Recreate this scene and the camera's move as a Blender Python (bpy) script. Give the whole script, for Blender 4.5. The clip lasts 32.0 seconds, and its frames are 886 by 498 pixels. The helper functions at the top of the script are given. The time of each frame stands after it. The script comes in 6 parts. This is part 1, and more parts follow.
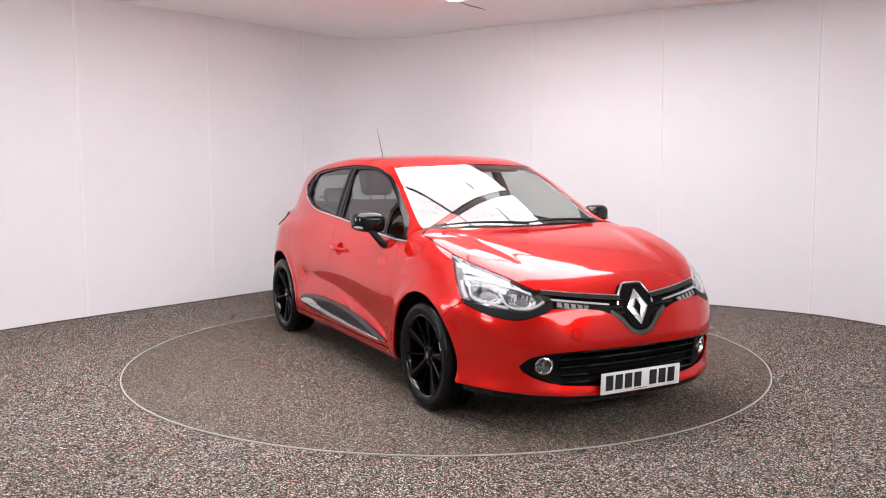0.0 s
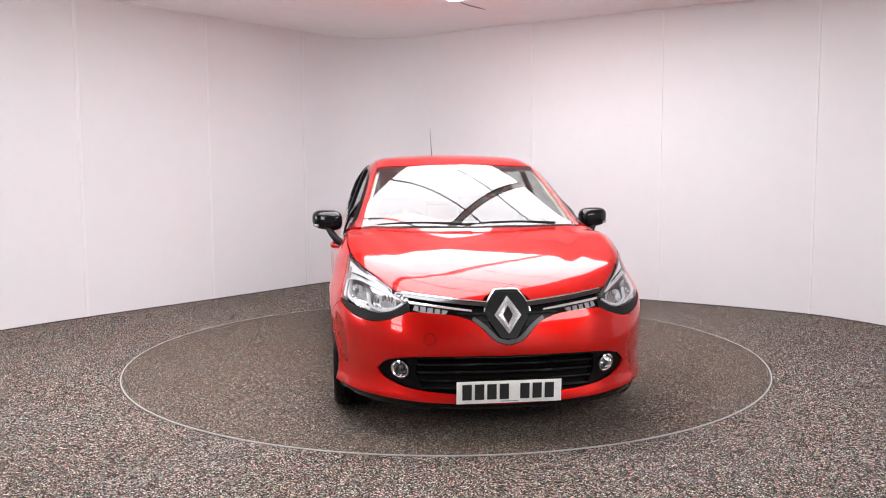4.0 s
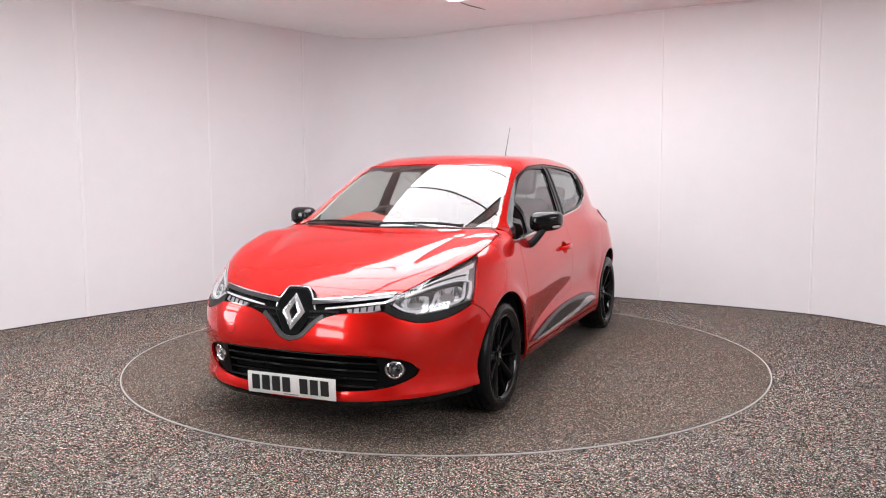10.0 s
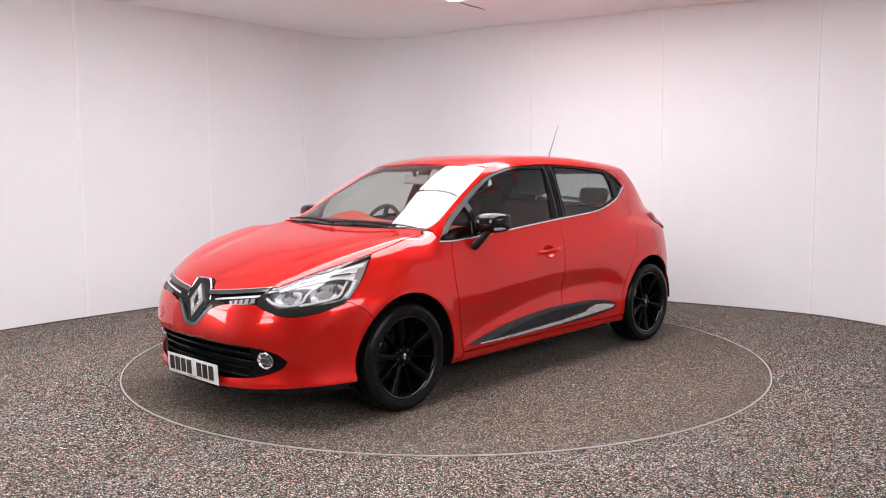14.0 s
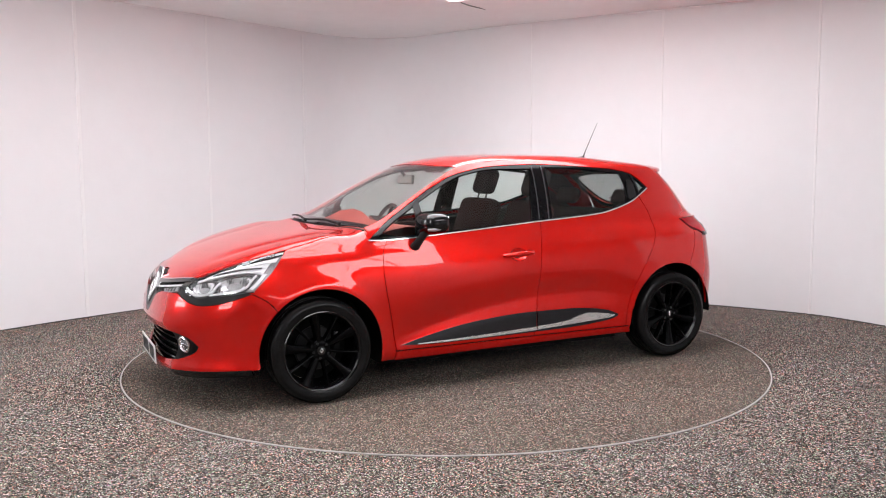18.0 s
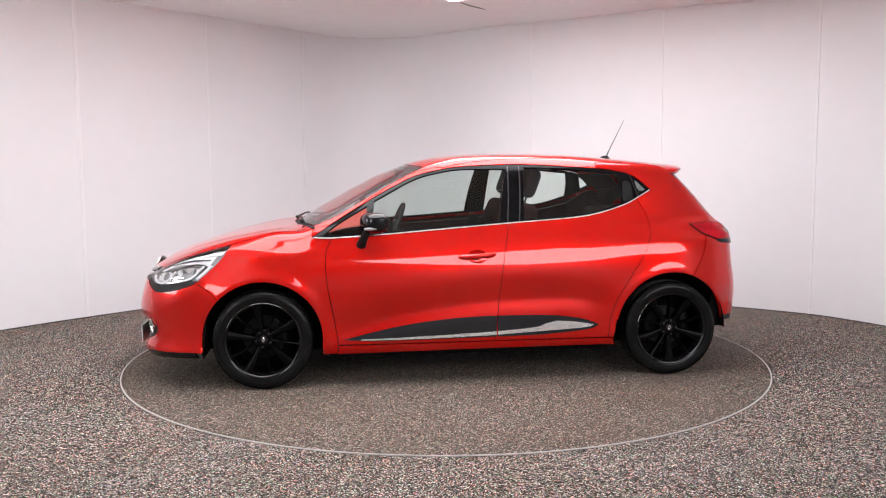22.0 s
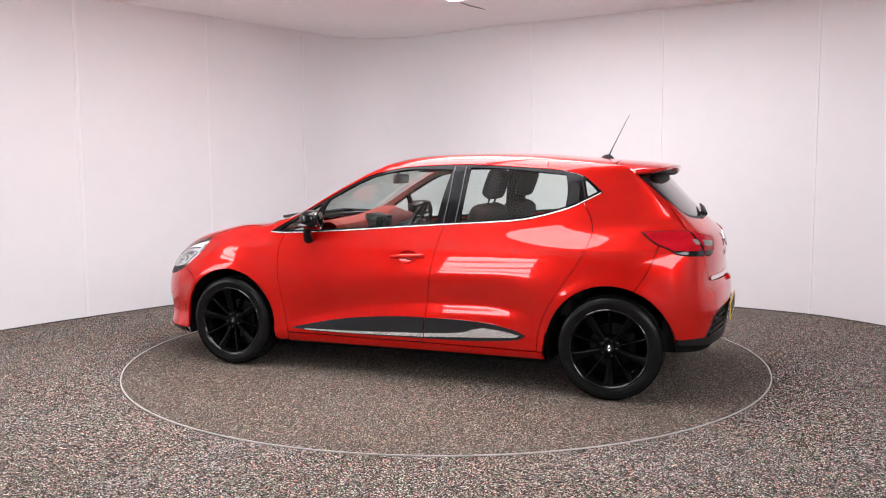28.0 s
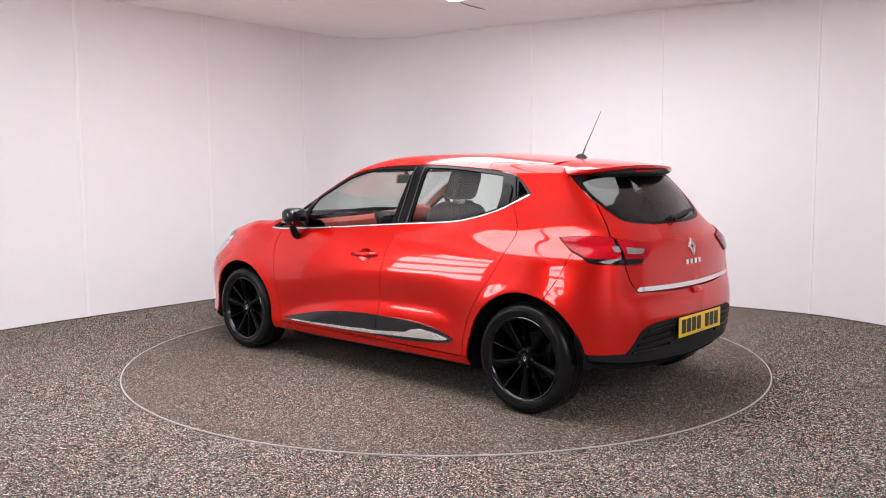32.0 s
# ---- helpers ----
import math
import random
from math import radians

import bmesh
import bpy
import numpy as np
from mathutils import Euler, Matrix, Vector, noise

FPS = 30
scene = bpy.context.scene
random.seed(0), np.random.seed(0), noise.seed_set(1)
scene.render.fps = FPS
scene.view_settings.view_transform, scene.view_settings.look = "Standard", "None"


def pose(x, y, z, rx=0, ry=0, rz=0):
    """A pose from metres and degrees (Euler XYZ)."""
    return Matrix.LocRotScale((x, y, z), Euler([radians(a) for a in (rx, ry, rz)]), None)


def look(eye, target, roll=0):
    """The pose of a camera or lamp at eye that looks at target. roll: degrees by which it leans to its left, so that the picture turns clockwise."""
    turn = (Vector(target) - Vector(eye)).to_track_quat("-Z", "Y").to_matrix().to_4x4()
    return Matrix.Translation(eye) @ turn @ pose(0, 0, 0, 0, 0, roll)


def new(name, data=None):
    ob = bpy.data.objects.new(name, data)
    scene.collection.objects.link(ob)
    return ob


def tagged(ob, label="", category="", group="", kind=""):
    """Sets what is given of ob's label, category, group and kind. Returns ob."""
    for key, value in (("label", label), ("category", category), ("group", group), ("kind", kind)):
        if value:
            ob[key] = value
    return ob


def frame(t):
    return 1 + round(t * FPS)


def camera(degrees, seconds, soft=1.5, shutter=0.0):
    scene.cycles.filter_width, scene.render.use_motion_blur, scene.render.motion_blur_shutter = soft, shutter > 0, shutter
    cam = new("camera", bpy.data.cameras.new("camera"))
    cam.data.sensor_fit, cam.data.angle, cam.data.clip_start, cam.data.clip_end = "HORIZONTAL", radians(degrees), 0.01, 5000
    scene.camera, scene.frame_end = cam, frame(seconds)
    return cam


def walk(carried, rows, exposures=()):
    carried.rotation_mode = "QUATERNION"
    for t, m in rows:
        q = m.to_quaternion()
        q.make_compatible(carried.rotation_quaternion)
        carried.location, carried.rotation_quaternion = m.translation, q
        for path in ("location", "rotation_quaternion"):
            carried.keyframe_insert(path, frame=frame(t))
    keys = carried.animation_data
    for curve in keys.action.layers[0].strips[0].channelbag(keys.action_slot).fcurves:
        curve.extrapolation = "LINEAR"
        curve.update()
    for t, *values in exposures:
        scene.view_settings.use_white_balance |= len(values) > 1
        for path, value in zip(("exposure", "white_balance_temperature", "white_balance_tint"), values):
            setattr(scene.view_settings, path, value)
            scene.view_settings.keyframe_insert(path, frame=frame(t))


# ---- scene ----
from mathutils.geometry import delaunay_2d_cdt

# The camera stands still before the turntable.
cam = camera(55.61, 32.0, soft=1.0)
EYE = Vector((0.0, -6.058, 1.351))
AIM = EYE + Vector((-0.002604, 0.995313, -0.096658))
walk(cam, [(0.0, look(EYE, AIM, -0.25)), (32.0, look(EYE, AIM, -0.25))])

# Heading of the car on the turntable, seconds and degrees.
HEADING = [(0, -62.0), (6, -92.82), (9, -108.19), (13, -128.58), (19, -157.8), (23, -177.2), (28, -201.6), (32, -221.93)]
CAR_OFFSET = (-0.058, 0.042)


def heading(t):
    ts, hs = zip(*HEADING)
    return float(np.interp(t, ts, hs))


# ---- world and light ----
world = bpy.data.worlds.new("world")
scene.world = world
world.use_nodes = True
world.node_tree.nodes["Background"].inputs[0].default_value = (0.5, 0.5, 0.5, 1)
world.node_tree.nodes["Background"].inputs[1].default_value = 0.05
CEILING_Z = 2.88
PANEL_POWER = 8.15
scene.view_settings.exposure = 0.0


# ---- materials ----
def node_mat(name):
    m = bpy.data.materials.new(name)
    m.use_nodes = True
    nt = m.node_tree
    return m, nt, nt.nodes["Principled BSDF"]


def link(nt, a, b):
    nt.links.new(a, b)


def put(bsdf, **kw):
    names = {"color": "Base Color", "rough": "Roughness", "metal": "Metallic", "coat": "Coat Weight", "coat_rough": "Coat Roughness",
             "spec": "Specular IOR Level", "emit": "Emission Strength", "emit_color": "Emission Color", "ior": "IOR", "trans": "Transmission Weight"}
    for k, v in kw.items():
        if k in ("color", "emit_color"):
            v = (*v, 1)
        bsdf.inputs[names[k]].default_value = v


def coords(nt, scale=1.0):
    tc = nt.nodes.new("ShaderNodeTexCoord")
    mp = nt.nodes.new("ShaderNodeMapping")
    mp.inputs["Scale"].default_value = (scale, scale, scale)
    link(nt, tc.outputs["Object"], mp.inputs["Vector"])
    return mp.outputs["Vector"]


def noise_tex(nt, vec, scale, detail=4.0, rough=0.55):
    n = nt.nodes.new("ShaderNodeTexNoise")
    n.inputs["Scale"].default_value = scale
    n.inputs["Detail"].default_value = detail
    n.inputs["Roughness"].default_value = rough
    link(nt, vec, n.inputs["Vector"])
    return n


def ramp(nt, fac, stops):
    r = nt.nodes.new("ShaderNodeValToRGB")
    el = r.color_ramp.elements
    while len(el) < len(stops):
        el.new(0.5)
    for e, (pos, col) in zip(el, stops):
        e.position, e.color = pos, (*col, 1)
    link(nt, fac, r.inputs["Fac"])
    return r.outputs["Color"]


def bump(nt, bsdf, height, strength, dist):
    b = nt.nodes.new("ShaderNodeBump")
    b.inputs["Strength"].default_value = strength
    b.inputs["Distance"].default_value = dist
    link(nt, height, b.inputs["Height"])
    link(nt, b.outputs["Normal"], bsdf.inputs["Normal"])


def simple(name, color, rough=0.5, metal=0.0, vary=0.12, grain=40.0, coat=0.0, bumps=0.0, spec=0.5):
    """A plain surface with a little variation of tone and gloss at two scales."""
    m, nt, b = node_mat(name)
    put(b, color=color, rough=rough, metal=metal, coat=coat, coat_rough=0.04, spec=spec)
    v = coords(nt)
    fine, broad = noise_tex(nt, v, grain), noise_tex(nt, v, grain / 14, 2.0)
    mix = nt.nodes.new("ShaderNodeMath")
    mix.operation = "ADD"
    link(nt, fine.outputs["Fac"], mix.inputs[0])
    link(nt, broad.outputs["Fac"], mix.inputs[1])
    lo = [c * (1 - vary) for c in color]
    hi = [min(1, c * (1 + vary)) for c in color]
    half = nt.nodes.new("ShaderNodeMath")
    half.operation = "MULTIPLY"
    half.inputs[1].default_value = 0.5
    link(nt, mix.outputs[0], half.inputs[0])
    link(nt, ramp(nt, half.outputs[0], [(0.3, lo), (0.7, hi)]), b.inputs["Base Color"])
    rr = nt.nodes.new("ShaderNodeMapRange")
    rr.inputs["To Min"].default_value = max(0.0, rough * 0.85)
    rr.inputs["To Max"].default_value = min(1.0, rough * 1.15)
    link(nt, broad.outputs["Fac"], rr.inputs["Value"])
    link(nt, rr.outputs["Result"], b.inputs["Roughness"])
    if bumps:
        bump(nt, b, fine.outputs["Fac"], 1.0, bumps)
    return m


def paint_mat():
    m, nt, b = node_mat("red_pearl_paint")
    put(b, color=(0.50, 0.005, 0.007), rough=0.27, metal=0.50, coat=0.97, coat_rough=0.01, spec=0.10)
    b.inputs["Specular Tint"].default_value = (0.75, 0.02, 0.02, 1)
    v = coords(nt)
    flake = nt.nodes.new("ShaderNodeTexVoronoi")
    flake.inputs["Scale"].default_value = 900
    link(nt, v, flake.inputs["Vector"])
    broad = noise_tex(nt, v, 2.5, 2.0)
    mul = nt.nodes.new("ShaderNodeMath")
    mul.operation = "MULTIPLY_ADD"
    mul.inputs[1].default_value = 0.3
    link(nt, flake.outputs["Color"], mul.inputs[0])
    link(nt, broad.outputs["Fac"], mul.inputs[2])
    link(nt, ramp(nt, mul.outputs[0], [(0.3, (0.57, 0.005, 0.003)), (0.9, (0.66, 0.008, 0.004))]), b.inputs["Base Color"])
    return m


def glass_mat(name, tint, gloss_rough=0.0, gloss=0.08):
    """Thin pane: clear or tinted, with a mirror gloss off both faces that grows towards grazing."""
    m = bpy.data.materials.new(name)
    m.use_nodes = True
    nt = m.node_tree
    nt.nodes.clear()
    out = nt.nodes.new("ShaderNodeOutputMaterial")
    tr = nt.nodes.new("ShaderNodeBsdfTransparent")
    tr.inputs["Color"].default_value = (*tint, 1)
    gl = nt.nodes.new("ShaderNodeBsdfGlossy")
    gl.inputs["Roughness"].default_value = gloss_rough
    gl.inputs["Color"].default_value = (1, 1, 1, 1)
    fr = nt.nodes.new("ShaderNodeLayerWeight")
    fr.inputs["Blend"].default_value = 0.5
    p5 = nt.nodes.new("ShaderNodeMath")
    p5.operation, p5.inputs[1].default_value = "POWER", 4.6
    link(nt, fr.outputs["Facing"], p5.inputs[0])
    sch = nt.nodes.new("ShaderNodeMath")
    sch.operation = "MULTIPLY_ADD"
    sch.inputs[1].default_value, sch.inputs[2].default_value = 1 - gloss, gloss
    link(nt, p5.outputs[0], sch.inputs[0])
    mx = nt.nodes.new("ShaderNodeMixShader")
    link(nt, sch.outputs[0], mx.inputs[0])
    link(nt, tr.outputs[0], mx.inputs[1])
    link(nt, gl.outputs[0], mx.inputs[2])
    link(nt, mx.outputs[0], out.inputs["Surface"])
    return m


def floor_mat(name, punch, warm):
    """Rubber-granule flooring: dark chips with grey, rust, green and white flecks; punch spreads their tones, warm
    tints and scales them.
    """
    m, nt, b = node_mat(name)
    v = coords(nt)
    cells = nt.nodes.new("ShaderNodeTexVoronoi")
    cells.inputs["Scale"].default_value = 200
    link(nt, v, cells.inputs["Vector"])
    sep = nt.nodes.new("ShaderNodeSeparateColor")
    link(nt, cells.outputs["Color"], sep.inputs["Color"])
    tones = [(0.0, 0.004), (0.34, 0.014), (0.52, 0.050), (0.68, 0.105), (0.82, 0.20), (0.91, 0.36), (0.975, 0.60)]
    grey = ramp(nt, sep.outputs[0], [(p, tuple(0.105 + (g * k - 0.105) * punch for k in (1.0, 0.96, 0.92))) for p, g in tones])
    hues = [(0.0, (1.75, 0.66, 0.52)), (0.16, (1.30, 0.90, 0.80)), (0.28, (1.0, 0.99, 0.98)), (0.62, (1.0, 0.98, 0.97)), (0.80, (0.70, 1.22, 0.78)), (0.90, (0.92, 0.98, 1.22)), (1.0, (1.38, 0.76, 1.12))]
    hue = ramp(nt, sep.outputs[1], [(p, tuple(1 + (c - 1) * punch for c in col)) for p, col in hues])
    tinted = nt.nodes.new("ShaderNodeMix")
    tinted.data_type, tinted.blend_type = "RGBA", "MULTIPLY"
    tinted.inputs["Factor"].default_value = 1.0
    link(nt, grey, tinted.inputs["A"])
    link(nt, hue, tinted.inputs["B"])
    chips = tinted.outputs["Result"]
    broad = noise_tex(nt, v, 1.1, 3.0)
    tone = ramp(nt, broad.outputs["Fac"], [(0.33, tuple(c * k for c, k in zip(warm, (1.0, 0.93, 0.87)))), (0.67, tuple(c * 1.03 for c in warm))])
    mul = nt.nodes.new("ShaderNodeMix")
    mul.data_type, mul.blend_type = "RGBA", "MULTIPLY"
    mul.inputs["Factor"].default_value = 1.0
    link(nt, chips, mul.inputs["A"])
    link(nt, tone, mul.inputs["B"])
    link(nt, mul.outputs["Result"], b.inputs["Base Color"])
    put(b, rough=0.85, spec=0.12)
    bump(nt, b, cells.outputs["Distance"], 0.8, 0.004)
    return m


def glow_mat(name, color, power):
    m, nt, b = node_mat(name)
    put(b, color=(0.8, 0.8, 0.8), emit_color=color, emit=power, rough=0.6)
    return m


PAINT = paint_mat()
FLOOR = floor_mat("granule_floor", 1.0, (1.27, 1.26, 1.25))
DISC = floor_mat("brown_granule_disc", 0.72, (1.08, 1.00, 0.92))
WALL = simple("white_panel_paint", (0.755, 0.745, 0.762), 0.45, vary=0.02, grain=6)
CEIL = simple("ceiling_paint", (0.91, 0.895, 0.90), 0.6, vary=0.03, grain=5)
JOINT = simple("joint_strip", (0.80, 0.79, 0.80), 0.4, vary=0.03)
FOOT = simple("foot_shadow_and_dark_trim", (0.05, 0.045, 0.045), 0.7)
RING = simple("brushed_ring", (0.36, 0.35, 0.34), 0.5, 0.3, grain=120)
BLACK = simple("black_plastic", (0.012, 0.012, 0.0125), 0.5, vary=0.2, grain=150, bumps=0.0002, spec=0.15)
GLOSS = simple("gloss_black", (0.004, 0.004, 0.0045), 0.06, vary=0.1, spec=0.45)
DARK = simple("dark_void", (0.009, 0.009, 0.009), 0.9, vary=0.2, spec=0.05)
RUBBER = simple("tyre_rubber", (0.007, 0.007, 0.0072), 0.22, vary=0.4, grain=110, bumps=0.0012, spec=0.14)
CHROME = simple("chrome", (0.82, 0.82, 0.83), 0.07, 1.0, vary=0.03)
SATIN = simple("satin_silver", (0.66, 0.66, 0.67), 0.22, 1.0, vary=0.04)
GLASS = glass_mat("window_glass", (0.82, 0.89, 0.86), 0.0, 0.055)
SCREEN = glass_mat("windscreen_glass", (0.80, 0.86, 0.83), 0.0, 0.078)
PRIVACY = glass_mat("rear_glass", (0.34, 0.37, 0.36), 0.0, 0.05)
LAMP_GLASS = glass_mat("lamp_lens", (0.95, 0.96, 0.97), 0.0, 0.08)
LENS_RED = simple("red_lens", (0.36, 0.003, 0.010), 0.10, vary=0.35, grain=30, spec=0.16)
LENS_CLEAR = simple("clear_lens", (0.28, 0.28, 0.29), 0.12, vary=0.08, coat=0.5)
WHITE_PLATE = simple("white_plate", (0.78, 0.78, 0.76), 0.35, vary=0.03)
YELLOW_PLATE = simple("yellow_plate", (0.80, 0.50, 0.03), 0.35, vary=0.03)
DASH_RED = simple("red_dash_trim", (0.38, 0.04, 0.03), 0.45, vary=0.1)
SEAT = simple("dark_seat_cloth", (0.048, 0.044, 0.044), 0.9, vary=0.3, grain=220, bumps=0.0006, spec=0.1)
TRIM_PALE = simple("pale_headliner", (0.62, 0.60, 0.55), 0.85, vary=0.08, grain=120)
WINDOW_GLOW = glow_mat("window_daylight", (0.98, 0.98, 1.0), 10.5)
CURTAIN = simple("grey_back_wall", (0.26, 0.255, 0.255), 0.8, vary=0.1, grain=4)
LIGHT = glow_mat("light_panel", (0.978, 0.973, 1.008), PANEL_POWER)


# ---- mesh helpers ----
def mesh_ob(name, verts, faces, material, parent=None, label="", normals=None, smooth=True):
    me = bpy.data.meshes.new(name)
    me.from_pydata([tuple(map(float, v)) for v in verts], [], [tuple(int(i) for i in f) for f in faces])
    me.materials.append(material)
    if smooth:
        me.shade_smooth()
    if normals is not None:
        me.normals_split_custom_set_from_vertices([tuple(map(float, n)) for n in normals])
    ob = new(name, me)
    ob.parent = parent
    if label:
        tagged(ob, label)
    return ob


def part(name, bm, material, parent, label="", smooth=True):
    me = bpy.data.meshes.new(name)
    bmesh.ops.recalc_face_normals(bm, faces=bm.faces)
    bm.to_mesh(me)
    bm.free()
    me.materials.append(material)
    if smooth:
        me.shade_smooth()
        me.set_sharp_from_angle(angle=radians(38))
    ob = new(name, me)
    ob.parent = parent
    if label:
        tagged(ob, label)
    return ob


def box_bm(sx, sy, sz, m=None, bevel=0.0, seg=2):
    bm = bmesh.new()
    bmesh.ops.create_cube(bm, size=1.0, matrix=Matrix.Diagonal((sx, sy, sz, 1)))
    if bevel:
        bmesh.ops.bevel(bm, geom=bm.edges[:], offset=bevel, segments=seg, affect="EDGES", profile=0.5)
    if m is not None:
        bmesh.ops.transform(bm, matrix=m, verts=bm.verts)
    return bm


def lathe_bm(profile, seg=48, m=None):
    """Turns (radius, height) pairs about the y axis."""
    bm = bmesh.new()
    rings = []
    for r, h in profile:
        rings.append([bm.verts.new((r * math.cos(2 * math.pi * k / seg), h, r * math.sin(2 * math.pi * k / seg))) for k in range(seg)])
    for a, b in zip(rings, rings[1:]):
        for k in range(seg):
            bm.faces.new((a[k], a[(k + 1) % seg], b[(k + 1) % seg], b[k]))
    if m is not None:
        bmesh.ops.transform(bm, matrix=m, verts=bm.verts)
    return bm


def tube_bm(points, radius, seg=8, flat=1.0):
    """A rod of round section along points."""
    bm = bmesh.new()
    pts = [Vector(q) for q in points]
    rings = []
    for i, q in enumerate(pts):
        d = (pts[min(i + 1, len(pts) - 1)] - pts[max(i - 1, 0)]).normalized()
        side = d.cross(Vector((0, 0, 1)))
        side = side.normalized() if side.length > 1e-4 else Vector((1, 0, 0))
        up = side.cross(d).normalized()
        r = radius[i] if isinstance(radius, (list, tuple)) else radius
        rings.append([bm.verts.new(q + r * (math.cos(2 * math.pi * k / seg) * side + flat * math.sin(2 * math.pi * k / seg) * up)) for k in range(seg)])
    for a, b in zip(rings, rings[1:]):
        for k in range(seg):
            bm.faces.new((a[k], a[(k + 1) % seg], b[(k + 1) % seg], b[k]))
    bm.faces.new(rings[0][::-1])
    bm.faces.new(rings[-1])
    return bm


# ---- the room ----
def smooth_path(pts, n=10):
    """Catmull-Rom through pts, open, with n steps a span."""
    q = np.array(pts, float)
    q = np.vstack([2 * q[0] - q[1], q, 2 * q[-1] - q[-2]])
    out = []
    for i in range(1, len(q) - 2):
        for k in range(n):
            t = k / n
            a, b, c, d = q[i - 1], q[i], q[i + 1], q[i + 2]
            out.append(0.5 * (2 * b + (c - a) * t + (2 * a - 5 * b + 4 * c - d) * t * t + (3 * b - a - 3 * c + d) * t ** 3))
    out.append(q[-2])
    return np.array(out)


def wall_run(name, path, material, label, z0=0.0, z1=CEILING_Z, thick=0.08):
    """An upright wall of real thickness along a plan path; its visible side is to the left of the path."""
    path = np.array(path, float)
    d = np.gradient(path, axis=0)
    d /= np.linalg.norm(d, axis=1)[:, None]
    out = path + thick * np.stack([d[:, 1], -d[:, 0]], 1)
    n = len(path)
    v, f = [], []
    for (ra, za), (rb, zb) in (((path, z0), (path, z1)), ((path, z1), (out, z1)), ((out, z1), (out, z0)), ((out, z0), (path, z0))):
        k = len(v)
        v += [(x, y, za) for x, y in ra] + [(x, y, zb) for x, y in rb]
        f += [(k + i, k + n + i, k + n + i + 1, k + i + 1) for i in range(n - 1)]
    k = len(v)
    for i in (0, n - 1):
        v += [(path[i][0], path[i][1], z0), (path[i][0], path[i][1], z1), (out[i][0], out[i][1], z1), (out[i][0], out[i][1], z0)]
    f += [(k, k + 3, k + 2, k + 1), (k + 4, k + 5, k + 6, k + 7)]
    ob = mesh_ob(name, v, f, material, None, smooth=True)
    return tagged(ob, label, "wall", kind="structure")


# plan of the booth, anticlockwise from the front right corner, seen from above
PLAN_HALL_RIGHT = [(6.2, -9.2), (6.4, -6.0), (6.05, -3.3), (5.45, -2.1)]
PLAN_RIGHT = [(5.45, -2.1), (4.75, -0.85), (3.71, 0.94)]
PLAN_BACK_RIGHT = [(3.71, 0.94), (3.54, 1.23), (3.32, 1.52), (2.78, 1.93), (2.14, 2.33), (1.61, 2.65), (0.92, 3.08)]
PLAN_CORNER = [(0.92, 3.08), (0.38, 3.44), (-0.17, 3.87), (-0.55, 4.08), (-0.92, 4.09), (-1.28, 3.93), (-1.58, 3.60)]
PLAN_LEFT = [(-1.58, 3.60), (-1.83, 3.27), (-2.40, 2.56), (-3.27, 1.52), (-3.74, 0.89), (-4.5, -0.2)]
PLAN_FRONT_LEFT = [(-4.5, -0.2), (-5.40, -1.45), (-5.30, -2.9), (-4.05, -4.05), (-2.55, -4.85), (-1.9, -6.3), (-1.9, -9.2)]

for nm, pl in (("wall_south_east", PLAN_HALL_RIGHT), ("wall_east", PLAN_RIGHT), ("wall_north_east", PLAN_BACK_RIGHT), ("wall_north", PLAN_CORNER), ("wall_north_west", PLAN_LEFT), ("wall_west", PLAN_FRONT_LEFT)):
    hall = nm in ("wall_south_east", "wall_west")
    wall_run(nm, smooth_path(pl, 8), CURTAIN if hall else WALL, "plain grey wall of the hall beside the booth" if hall else "white painted sheet panels with upright joint strips")
wall_run("wall_south", smooth_path([(-1.9, -9.2), (2, -9.2), (6.2, -9.2)], 2), CURTAIN, "plain grey wall behind the camera")


def sheet(name, x0, x1, y0, y1, z0, z1, material, label, category):
    bm = box_bm(x1 - x0, y1 - y0, z1 - z0, Matrix.Translation(((x0 + x1) / 2, (y0 + y1) / 2, (z0 + z1) / 2)))
    return tagged(part(name, bm, material, None, smooth=False), label, category, kind="structure")


sheet("floor", -7, 7, -10, 6, -0.12, 0.0, FLOOR, "dark speckled rubber-granule floor covering", "floor")
sheet("ceiling", -7, 7, -10, 6, CEILING_Z, CEILING_Z + 0.1, CEIL, "pale grey painted flat ceiling", "ceiling")

# upright cover strips over the sheet joints, ceiling bead, dark tube painted as the foot's shadow gap
def joint(wall, x, y, nx, ny, wide, proud):
    turn = math.degrees(math.atan2(ny, nx)) - 90
    bm = box_bm(wide, proud * 2, CEILING_Z - 0.01, pose(x, y, CEILING_Z / 2, 0, 0, turn), 0.0015, 1)
    part("joint_strip", bm, JOINT, bpy.data.objects[wall])


